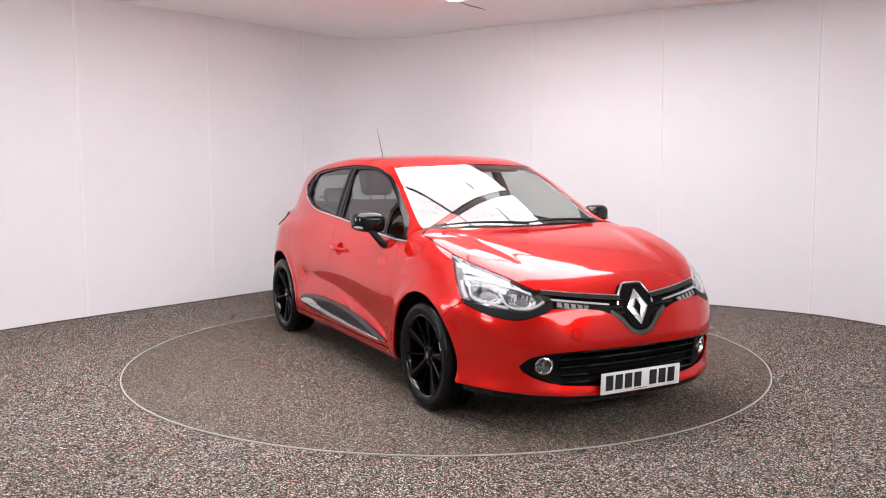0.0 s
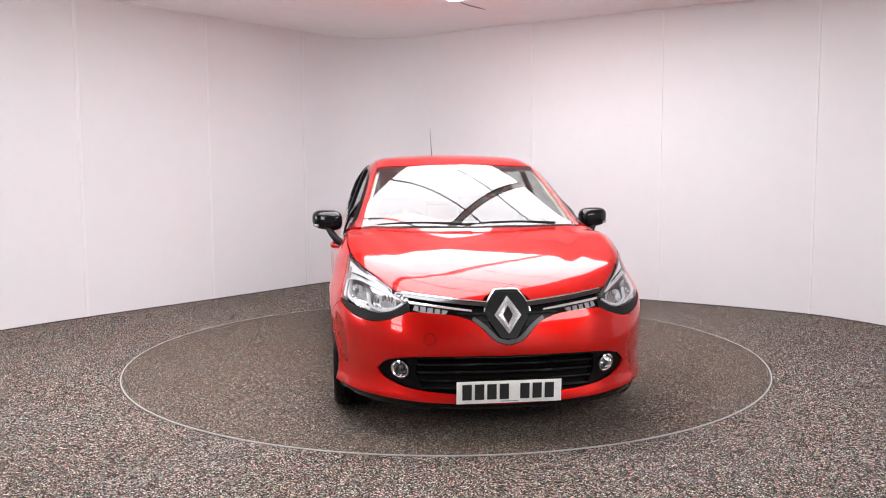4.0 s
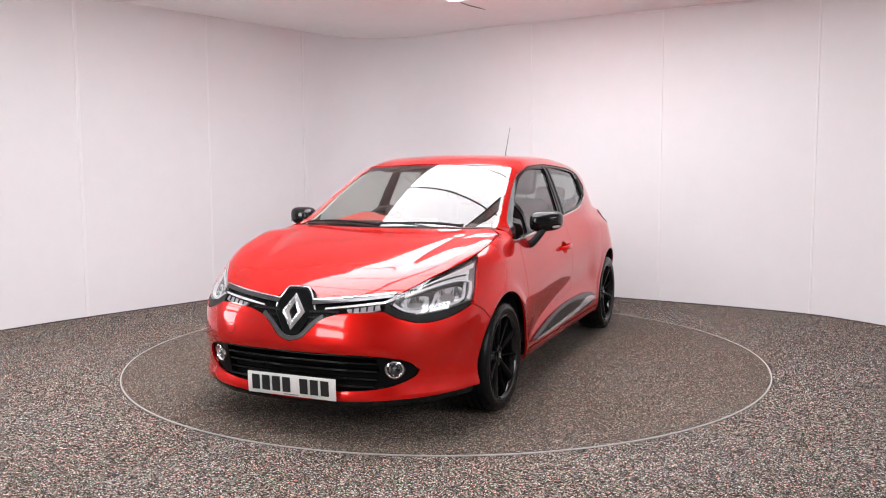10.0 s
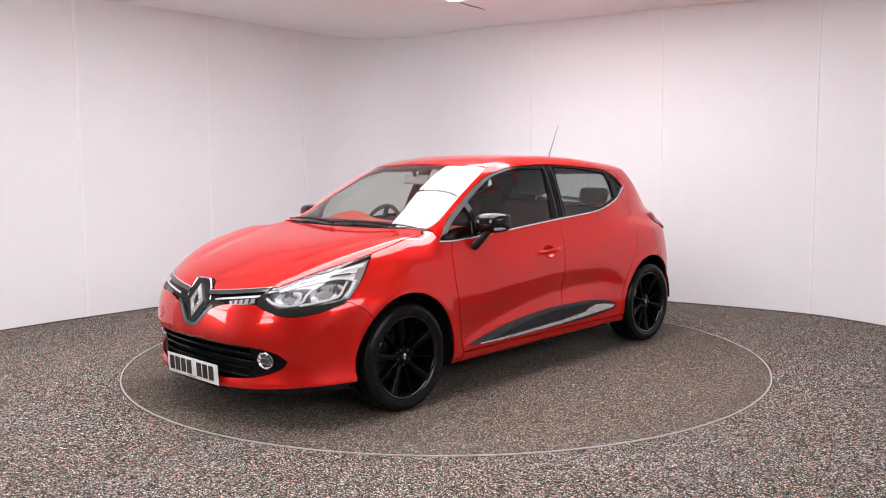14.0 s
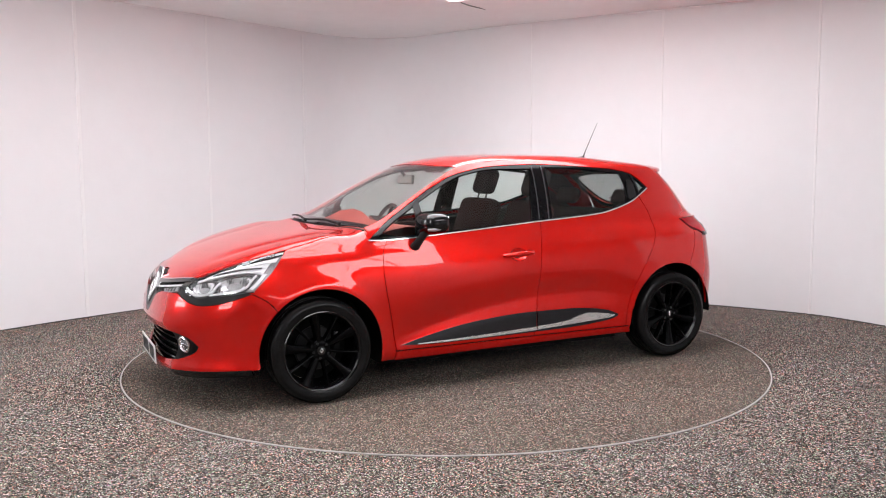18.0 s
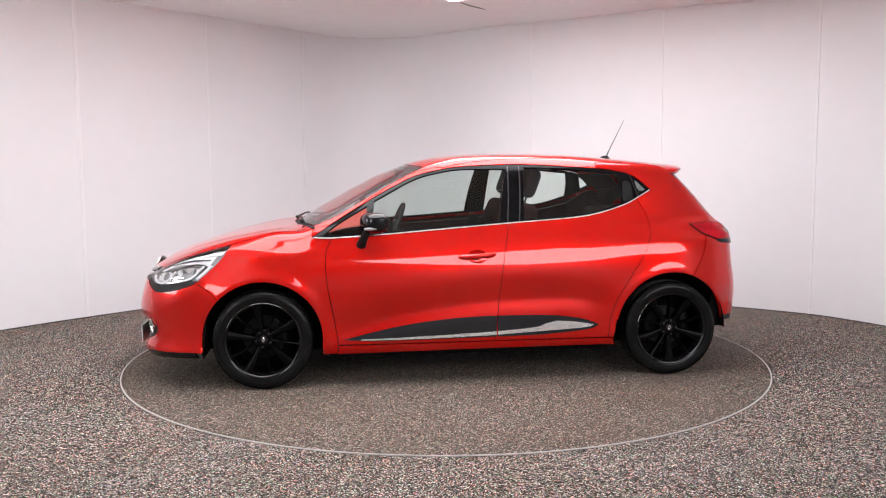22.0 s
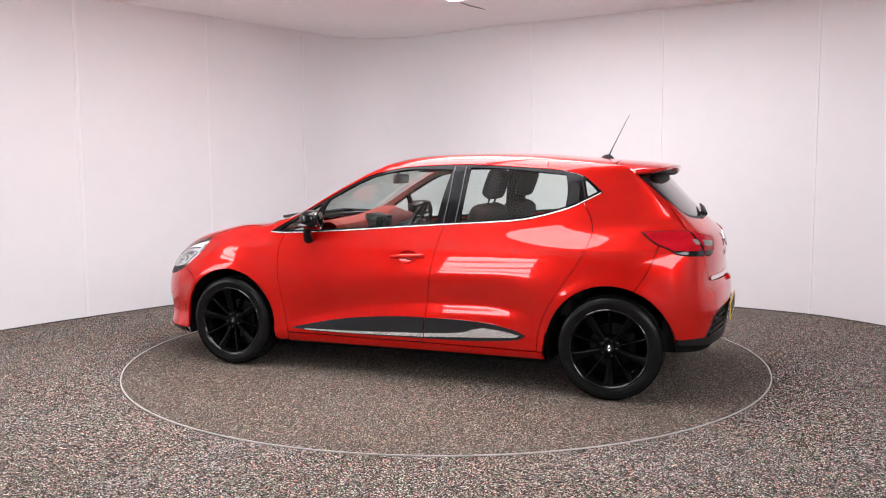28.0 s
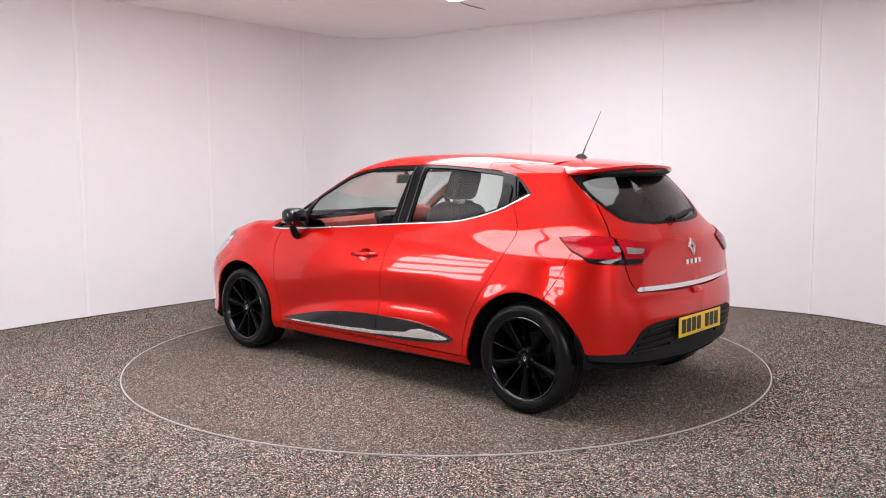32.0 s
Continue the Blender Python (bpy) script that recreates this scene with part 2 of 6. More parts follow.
for w, x, y, nx, ny, wide, proud in (("wall_north_west", -3.27, 1.52, 0.80, -0.60, 0.034, 0.007), ("wall_north_west", -2.40, 2.56, 0.77, -0.64, 0.026, 0.006), ("wall_north_west", -1.60, 3.575, 0.79, -0.61, 0.024, 0.006),
                                     ("wall_north_east", 0.93, 3.07, -0.53, -0.85, 0.014, 0.006), ("wall_north_east", 2.14, 2.33, -0.53, -0.85, 0.018, 0.008), ("wall_north_east", 3.32, 1.52, -0.68, -0.73, 0.020, 0.009)):
    joint(w, x, y, nx, ny, wide, proud)
for nm, pl in (("wall_north_east", PLAN_BACK_RIGHT), ("wall_north", PLAN_CORNER), ("wall_north_west", PLAN_LEFT)):
    run = smooth_path(pl, 8)
    inner = [(x * 0.9985, y * 0.9985) for x, y in run]
    part("ceiling_bead", tube_bm([(x, y, CEILING_Z - 0.006) for x, y in inner], 0.009, 6), JOINT, bpy.data.objects[nm])
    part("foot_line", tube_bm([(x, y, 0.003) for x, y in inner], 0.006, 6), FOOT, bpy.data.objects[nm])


def wall_panels(wall, path, breaks):
    """Thin painted sheets between the joints, each a piece of its own on the wall."""
    run = smooth_path(path, 8)
    d = np.gradient(run, axis=0)
    d /= np.linalg.norm(d, axis=1)[:, None]
    inner = np.stack([-d[:, 1], d[:, 0]], 1)
    cuts = sorted({0, len(run) - 1} | {int(np.argmin(np.hypot(run[:, 0] - x, run[:, 1] - y))) for x, y in breaks})
    for i, j in zip(cuts, cuts[1:]):
        if j - i < 2:
            continue
        q, n = run[i:j + 1].copy(), inner[i:j + 1]
        q[0] += (q[1] - q[0]) * 0.02
        q[-1] += (q[-2] - q[-1]) * 0.02
        m, v, f = len(q), [], []
        for off, z in ((0.0004, 0.004), (0.0022, 0.004), (0.0022, CEILING_Z - 0.004), (0.0004, CEILING_Z - 0.004)):
            v += [(x, y, z) for x, y in q + n * off]
        for r in range(3):
            f += [(r * m + k, r * m + k + 1, (r + 1) * m + k + 1, (r + 1) * m + k) for k in range(m - 1)]
        f += [(0, m, 2 * m, 3 * m), (m - 1, 4 * m - 1, 3 * m - 1, 2 * m - 1)]
        ob = mesh_ob("wall_panel", v, f, WALL, bpy.data.objects[wall], smooth=False)
        ob.data.shade_smooth()
        ob.data.set_sharp_from_angle(angle=radians(30))


wall_panels("wall_north_west", PLAN_LEFT, [(-3.27, 1.52), (-2.40, 2.56), (-1.60, 3.575)])
wall_panels("wall_north_east", PLAN_BACK_RIGHT, [(0.93, 3.07), (2.14, 2.33), (3.32, 1.52)])
wall_panels("wall_north", PLAN_CORNER, [])
cable = part("ceiling_cable", tube_bm([(0.155, 1.93, CEILING_Z - 0.006), (0.24, 2.06, CEILING_Z - 0.010), (0.33, 2.19, CEILING_Z - 0.006), (0.40, 2.30, CEILING_Z - 0.003)], [0.004, 0.004, 0.0035, 0.002], 6), FOOT, None)
tagged(cable, "thin dark cable lying along the ceiling", "cable")

# luminous ceiling: two arrays of light panels, edges along the booth's walls; the second, unseen, is added to light
# the right
PANEL_A = Vector((0.81, -0.586, 0))
PANEL_B = Vector((-0.622, -0.783, 0))


def light_panel(corner, a0, a1, b0, b1):
    v = []
    for z in (CEILING_Z - 0.030, CEILING_Z - 0.002):
        for a, b in ((a0, b0), (a1, b0), (a1, b1), (a0, b1)):
            q = corner + PANEL_A * a + PANEL_B * b
            v.append((q.x, q.y, z))
    f = [(0, 1, 2, 3), (7, 6, 5, 4), (0, 4, 5, 1), (1, 5, 6, 2), (2, 6, 7, 3), (3, 7, 4, 0)]
    ob = mesh_ob("ceiling_light_panel", v, f, LIGHT, None, smooth=False)
    v, f = [], []
    for z in (CEILING_Z - 0.008, CEILING_Z - 0.001):
        for w in (0.001, 0.018):
            for a, b in ((a0 - w, b0 - w), (a1 + w, b0 - w), (a1 + w, b1 + w), (a0 - w, b1 + w)):
                q = corner + PANEL_A * a + PANEL_B * b
                v.append((q.x, q.y, z))
    for k in range(4):
        n = (k + 1) % 4
        f += [(k, n, 4 + n, 4 + k), (4 + k, 4 + n, 12 + n, 12 + k), (k, 8 + k, 8 + n, n), (8 + k, 12 + k, 12 + n, 8 + n)]
    mesh_ob("panel_frame", v, f, FOOT, ob, smooth=False)
    return tagged(ob, "bright white glowing ceiling light panel", "ceiling light", "ceiling light panels")


for corner, cols, rows in ((Vector((0.078, 1.755, 0)), 2, 7), (Vector((3.63, -3.344, 0)), 3, 8)):
    for j in range(cols):
        for i in range(rows):
            light_panel(corner, 1.27 * j, 1.27 * j + 1.17, 0.61 * i, 0.61 * i + 0.572)


# narrow bright window strips, one above the other, in two places of the side wall
for where, wide, heights in ((pose(-5.02, -1.35, 0, 0, 0, -61), 1.7, (1.10, 1.48, 1.86, 2.24)), (pose(-2.95, -4.50, 0, 0, 0, -28), 0.85, (1.20, 1.58, 1.96, 2.34))):
    for z in heights:
        tagged(part("window_strip", box_bm(wide, 0.02, 0.28, where @ Matrix.Translation((0, 0.03, z)), 0.004, 1), WINDOW_GLOW, None, smooth=False), "narrow bright frosted window strip in the wall", "window", "window strips")


# turntable: a disc of the same covering with a thin metal rim ring
def turntable():
    t = tagged(new("turntable"), "round turntable flush with the speckled floor, thin metal rim", "turntable")
    n = 128
    ang = [2 * math.pi * k / n for k in range(n)]
    v = [(0, 0, 0.004)] + [(2.222 * math.cos(a), 2.222 * math.sin(a), 0.004) for a in ang]
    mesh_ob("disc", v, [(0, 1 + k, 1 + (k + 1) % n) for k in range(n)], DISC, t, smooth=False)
    bm = bmesh.new()
    rings = [[bm.verts.new((r * math.cos(a), r * math.sin(a), z)) for a in ang] for r, z in ((2.2225, 0.001), (2.2230, 0.006), (2.2310, 0.006), (2.2320, 0.001))]
    for a, b in zip(rings, rings[1:]):
        for k in range(n):
            bm.faces.new((a[k], a[(k + 1) % n], b[(k + 1) % n], b[k]))
    part("rim_ring", bm, RING, t, "thin pale metal ring")
    bm = bmesh.new()
    rings = [[bm.verts.new((r * math.cos(a), r * math.sin(a), z)) for a in ang] for r, z in ((2.2325, 0.0016), (2.2365, 0.0016))]
    for k in range(n):
        bm.faces.new((rings[0][k], rings[0][(k + 1) % n], rings[1][(k + 1) % n], rings[1][k]))
    part("rim_gap", bm, FOOT, t, "dark gap round the turntable")
    return t


TABLE = turntable()


# ---- the car's outer surface ----
# Car space: x forward from midway between the axles, y to the car's left, z up.
def curve(pts, soft=0.03):
    """A smooth function through (at, value) pairs."""
    a = np.array(pts, float)
    a = a[np.argsort(a[:, 0])]
    x, y = a[:, 0], a[:, 1]
    h, d = np.diff(x), np.diff(y) / np.diff(x)
    m = np.empty_like(x)
    m[0], m[-1] = d[0], d[-1]
    for i in range(1, len(x) - 1):
        m[i] = 0 if d[i - 1] * d[i] <= 0 else (h[i - 1] + h[i]) / (h[i - 1] / d[i] + h[i] / d[i - 1])
    pad = 4 * soft
    q = np.arange(x[0] - pad, x[-1] + pad, 0.002)
    k = np.clip(np.searchsorted(x, q) - 1, 0, len(h) - 1)
    t = (q - x[k]) / h[k]
    val = ((1 + 2 * t) * (1 - t) ** 2 * y[k] + t * (1 - t) ** 2 * h[k] * m[k] + t * t * (3 - 2 * t) * y[k + 1] + t * t * (t - 1) * h[k] * m[k + 1])
    val = np.where(t < 0, y[0] + m[0] * (q - x[0]), np.where(t > 1, y[-1] + m[-1] * (q - x[-1]), val))
    if soft:
        w = np.exp(-0.5 * (np.arange(-3 * soft, 3 * soft + 1e-9, 0.002) / soft) ** 2)
        val = np.convolve(np.pad(val, len(w) // 2, mode="edge"), w / w.sum(), mode="valid")[: len(q)]
    return lambda s: np.interp(s, q, val)


HUB_F, HUB_R, HUB_Z = 1.2945, -1.2945, 0.305
half_width = curve([(-2.0, 0.60), (-1.85, 0.715), (-1.65, 0.805), (-1.35, 0.860), (-1.0, 0.862), (-0.5, 0.853), (0, 0.85), (0.5, 0.852), (0.9, 0.857), (1.3, 0.866),
                    (1.55, 0.852), (1.75, 0.800), (1.9, 0.712), (2.0, 0.62), (2.1, 0.47), (2.2, 0.25)], 0.05)
side_inset = curve([(0.10, -0.13), (0.16, -0.07), (0.22, -0.022), (0.27, -0.006), (0.33, -0.008), (0.42, -0.008), (0.50, -0.004), (0.58, 0.0), (0.68, -0.007), (0.78, -0.026),
                    (0.86, -0.051), (0.91, -0.073), (0.95, -0.092), (1.05, -0.128), (1.20, -0.186), (1.36, -0.255), (1.5, -0.34)], 0.026)
cabin_plan = curve([(-1.9, -0.13), (-1.6, -0.085), (-1.4, -0.055), (-1.2, -0.025), (-0.8, -0.006), (0, 0.0), (0.4, 0.008), (0.75, 0.022), (1.1, 0.016), (1.6, -0.02)], 0.1)
top_line = curve([(2.3, 0.50), (2.16, 0.64), (2.10, 0.692), (2.03, 0.738), (1.90, 0.793), (1.736, 0.853), (1.537, 0.905), (1.297, 0.952), (1.12, 0.985), (0.95, 1.082), (0.814, 1.161),
                  (0.572, 1.286), (0.391, 1.358), (0.29, 1.388), (0.169, 1.413), (0.0, 1.433), (-0.2, 1.441), (-0.4, 1.442), (-0.6, 1.439), (-0.8, 1.430), (-1.0, 1.414),
                  (-1.213, 1.397), (-1.42, 1.377), (-1.60, 1.352), (-1.9, 1.30)], 0.02)
top_droop = curve([(2.2, 0.14), (1.9, 0.07), (1.5, 0.015), (1.2, 0.0), (1.0, 0.14), (0.85, 0.26), (0.5, 0.22), (0.25, 0.12), (0.0, 0.085), (-0.8, 0.085), (-1.3, 0.11), (-1.7, 0.14)], 0.06)
nose_line = curve([(0.10, 1.95), (0.155, 2.07), (0.185, 2.114), (0.215, 2.112), (0.26, 2.096), (0.33, 2.086), (0.40, 2.104), (0.43, 2.126), (0.455, 2.135), (0.50, 2.129), (0.57, 2.114), (0.64, 2.095), (0.70, 2.064), (0.76, 2.00), (0.85, 1.9), (1.0, 1.6)], 0.017)
tail_line = curve([(0.10, -1.72), (0.16, -1.80), (0.22, -1.855), (0.30, -1.885), (0.42, -1.900), (0.52, -1.912), (0.60, -1.908), (0.645, -1.892), (0.675, -1.872), (0.76, -1.872), (0.85, -1.866),
                   (0.91, -1.852), (0.945, -1.830), (0.975, -1.796), (1.03, -1.735), (1.166, -1.612), (1.29, -1.50), (1.42, -1.39)], 0.012)


tail_corner = curve([(0.10, -1.72), (0.16, -1.80), (0.22, -1.855), (0.30, -1.885), (0.42, -1.898), (0.52, -1.905), (0.60, -1.900), (0.675, -1.889), (0.76, -1.878), (0.85, -1.866),
                     (0.91, -1.852), (0.945, -1.830), (0.975, -1.796), (1.03, -1.735), (1.166, -1.612), (1.29, -1.50), (1.42, -1.39)], 0.02)


def smax(a, b, k):
    h = np.maximum(k - np.abs(a - b), 0.0) / k
    return np.maximum(a, b) + h * h * k * 0.25


valley = curve([(1.1, 0.25), (0.95, 0.30), (0.8, 0.345), (0.5, 0.43), (0.2, 0.49), (-0.2, 0.53), (-0.6, 0.535), (-0.85, 0.50), (-1.0, 0.46)], 0.05)


def crease(x, z):
    """Sculpting of the doors: a soft hollow over the cladding that climbs to the rear, and the arch lips."""
    line = valley(x)
    zone = 1 / (1 + np.exp((np.abs(x - 0.02) - 0.80) / 0.05))
    below = np.exp(-((z - line) / np.where(z < line, 0.070, 0.105)) ** 2)
    out = -0.022 * below * zone
    for hx in (HUB_F, HUB_R):
        r = np.hypot(x - hx, (z - HUB_Z))
        out = out + (0.010 if hx > 0 else 0.007) * np.exp(-((r - 0.372) / 0.045) ** 2) * (z > 0.1)
    hip = np.clip((-0.35 - x) / 0.75, 0, 1)
    out = out + 0.014 * hip * hip * (3 - 2 * hip) * np.exp(-((z - 0.915) / np.where(z > 0.915, 0.055, 0.17)) ** 2)
    out = out + 0.045 * np.exp(-(((x + 1.58) / 0.20) ** 2 + ((z - 0.968) / 0.038) ** 2))
    rx, rz = np.clip((-1.30 - x) / 0.40, 0, 1), np.exp(-((z - 0.83) / 0.16) ** 2)
    out = out - 0.011 * rx * rx * (3 - 2 * rx) * rz
    out = out + 0.004 * np.exp(-((x - 1.12) / 0.30) ** 2) * np.exp(-((z - 0.835) / 0.050) ** 2)
    lip = np.clip((x - 1.50) / 0.18, 0, 1)
    out = out + lip * (0.022 * np.exp(-((z - 0.222) / 0.036) ** 2) - 0.010 * np.exp(-((z - 0.34) / 0.07) ** 2))
    fx, fz = np.clip((x - 1.20) / 0.50, 0, 1), np.clip((z - 0.62) / 0.22, 0, 1)
    out = out - 0.065 * fx * fx * (3 - 2 * fx) * fz * fz * (3 - 2 * fz)
    return out


def body(q):
    """Below zero inside the car's outer surface."""
    x, y, z = q[..., 0], np.abs(q[..., 1]), q[..., 2]
    cab = np.clip((z - 0.86) / 0.12, 0, 1)
    side = y - (half_width(x) + side_inset(z) + crease(x, z) + cabin_plan(x) * cab * cab * (3 - 2 * cab))
    top = z - (top_line(x) - top_droop(x) * y * y)
    nose = x - (nose_line(z) - 0.16 * y * y - (0.34 + 0.25 * np.clip((z - 0.45) / 0.2, 0, 1)) * y ** 4)
    out = np.clip((y - 0.50) / 0.20, 0, 1)
    out = out * out * (3 - 2 * out)
    tail = (tail_line(z) * (1 - out) + tail_corner(z) * out + 0.15 * y * y + 0.40 * y ** 6) - x
    ends = smax(nose * 0.9, tail * 0.9, 0.02)
    return smax(smax(side * 0.93, top * 0.93, 0.055 + 0.06 * np.clip((z - 1.0) / 0.12, 0, 1)), ends, 0.075)


def gradient(q, e=0.004):
    g = np.stack([body(q + e * np.eye(3)[k]) - body(q - e * np.eye(3)[k]) for k in range(3)], -1)
    return g / np.linalg.norm(g, axis=-1)[..., None]


def cast(o, d, far):
    """Where rays from o (inside) along d leave the body."""
    lo, hi = np.zeros(len(o)), np.full(len(o), far)
    for _ in range(34):
        mid = 0.5 * (lo + hi)
        out = body(o + d * mid[:, None]) > 0
        hi, lo = np.where(out, mid, hi), np.where(out, lo, mid)
    return o + d * (0.5 * (lo + hi))[:, None]


NOSE_AXIS, TAIL_AXIS, TUBE_Z = 1.0, -1.0, 0.80


def place(kind, uv):
    """The body's surface at plane coordinates of one of the five ways of unrolling it."""
    uv = np.asarray(uv, float)
    u, v, zero = uv[:, 0], uv[:, 1], np.zeros(len(uv))
    if kind == "side":
        return cast(np.stack([u, zero, v], 1), np.tile([0, 1.0, 0], (len(u), 1)), 1.3)
    if kind == "top":
        return cast(np.stack([u, v, zero + 0.5], 1), np.tile([0, 0, 1.0], (len(u), 1)), 1.3)
    if kind == "nose":
        return cast(np.stack([zero + NOSE_AXIS, zero, v], 1), np.stack([np.cos(u), np.sin(u), zero], 1), 1.6)
    if kind == "tail":
        return cast(np.stack([zero + TAIL_AXIS, zero, v], 1), np.stack([-np.cos(u), np.sin(u), zero], 1), 1.5)
    if kind == "front":
        return cast(np.stack([zero + 0.5, u, v], 1), np.tile([1.0, 0, 0], (len(u), 1)), 2.0)
    if kind == "back":
        return cast(np.stack([zero - 0.5, u, v], 1), np.tile([-1.0, 0, 0], (len(u), 1)), 2.0)
    return cast(np.stack([u, zero, zero + TUBE_Z], 1), np.stack([zero, np.sin(v), np.cos(v)], 1), 1.3)


def unroll(kind, q):
    q = np.asarray(q, float)
    x, y, z = q.T
    if kind == "side":
        return np.stack([x, z], 1)
    if kind == "top":
        return np.stack([x, y], 1)
    if kind == "nose":
        return np.stack([np.arctan2(y, x - NOSE_AXIS), z], 1)
    if kind == "tail":
        return np.stack([np.arctan2(y, TAIL_AXIS - x), z], 1)
    if kind in ("front", "back"):
        return np.stack([y, z], 1)
    return np.stack([x, np.arctan2(y, z - TUBE_Z)], 1)


def bend(pts, n=6):
    return smooth_path(pts, n) if len(pts) > 2 else np.linspace(pts[0], pts[-1], n)


def side(*p):
    return place("side", bend(p))


def top(*p):
    return place("top", bend(p))


def front(*p):
    return place("front", bend(p))


def back(*p):
    return place("back", bend(p))


def nose(*p):
    """Points of the nose by degrees from the centre line and height."""
    return place("nose", [(radians(a), z) for a, z in bend(p)])


def tail(*p):
    return place("tail", [(radians(a), z) for a, z in bend(p)])


def joined(*runs):
    out = [runs[0]]
    for r in runs[1:]:
        out.append(r[1:] if np.linalg.norm(r[0] - out[-1][-1]) < 1e-3 else r)
    out = np.vstack(out)
    return out[:-1] if np.linalg.norm(out[0] - out[-1]) < 1e-3 else out


def mirrored(run):
    """A run from the centre line out and back to it, closed over the other side."""
    other = run[::-1] * np.array([1, -1, 1])
    return joined(run, other)


def arch(hx, r, a0, a1, n=22):
    a = np.radians(np.linspace(a0, a1, n))
    return place("side", np.stack([hx + r * np.cos(a), HUB_Z + r * np.sin(a)], 1))


def inside(poly, pts):
    x, y = pts[:, 0], pts[:, 1]
    res = np.zeros(len(pts), bool)
    for (x0, y0), (x1, y1) in zip(poly, np.roll(poly, -1, 0)):
        hit = (y0 > y) != (y1 > y)
        with np.errstate(divide="ignore", invalid="ignore"):
            res ^= hit & (x < (x1 - x0) * (y - y0) / (y1 - y0) + x0)
    return res


def spaced(poly, step):
    out = []
    for a, b in zip(poly, np.roll(poly, -1, 0)):
        n = max(1, int(np.ceil(np.linalg.norm(b - a) / step)))
        out += [a + (b - a) * k / n for k in range(n)]
    return np.array(out)


def shrunk(poly, d):
    """The outline drawn in by d on all sides."""
    if d == 0:
        return poly
    e = np.roll(poly, -1, 0) - poly
    keep = np.linalg.norm(e, axis=1) > 1e-5
    poly = poly[keep]
    e = np.roll(poly, -1, 0) - poly
    e /= np.linalg.norm(e, axis=1)[:, None]
    area = np.sum(poly[:, 0] * np.roll(poly[:, 1], -1) - poly[:, 1] * np.roll(poly[:, 0], -1))
    nrm = np.stack([-e[:, 1], e[:, 0]], 1) * np.sign(area)
    m = nrm + np.roll(nrm, 1, 0)
    m /= np.maximum(np.sum(m * nrm, 1), 0.35)[:, None]
    return poly + d * m


def flute(x, y):
    """Height of the two pressed hollows that run over the bonnet from the screen corners towards the badge."""
    run = 0.38 + 0.22 * np.clip((2.0 - x) / 0.9, 0, 1.1)
    fade = np.clip((1.98 - x) / 0.20, 0, 1) * np.clip((x - 1.10) / 0.12, 0, 1)
    return -0.008 * fade * np.exp(-((np.abs(y) - run) / 0.058) ** 2)


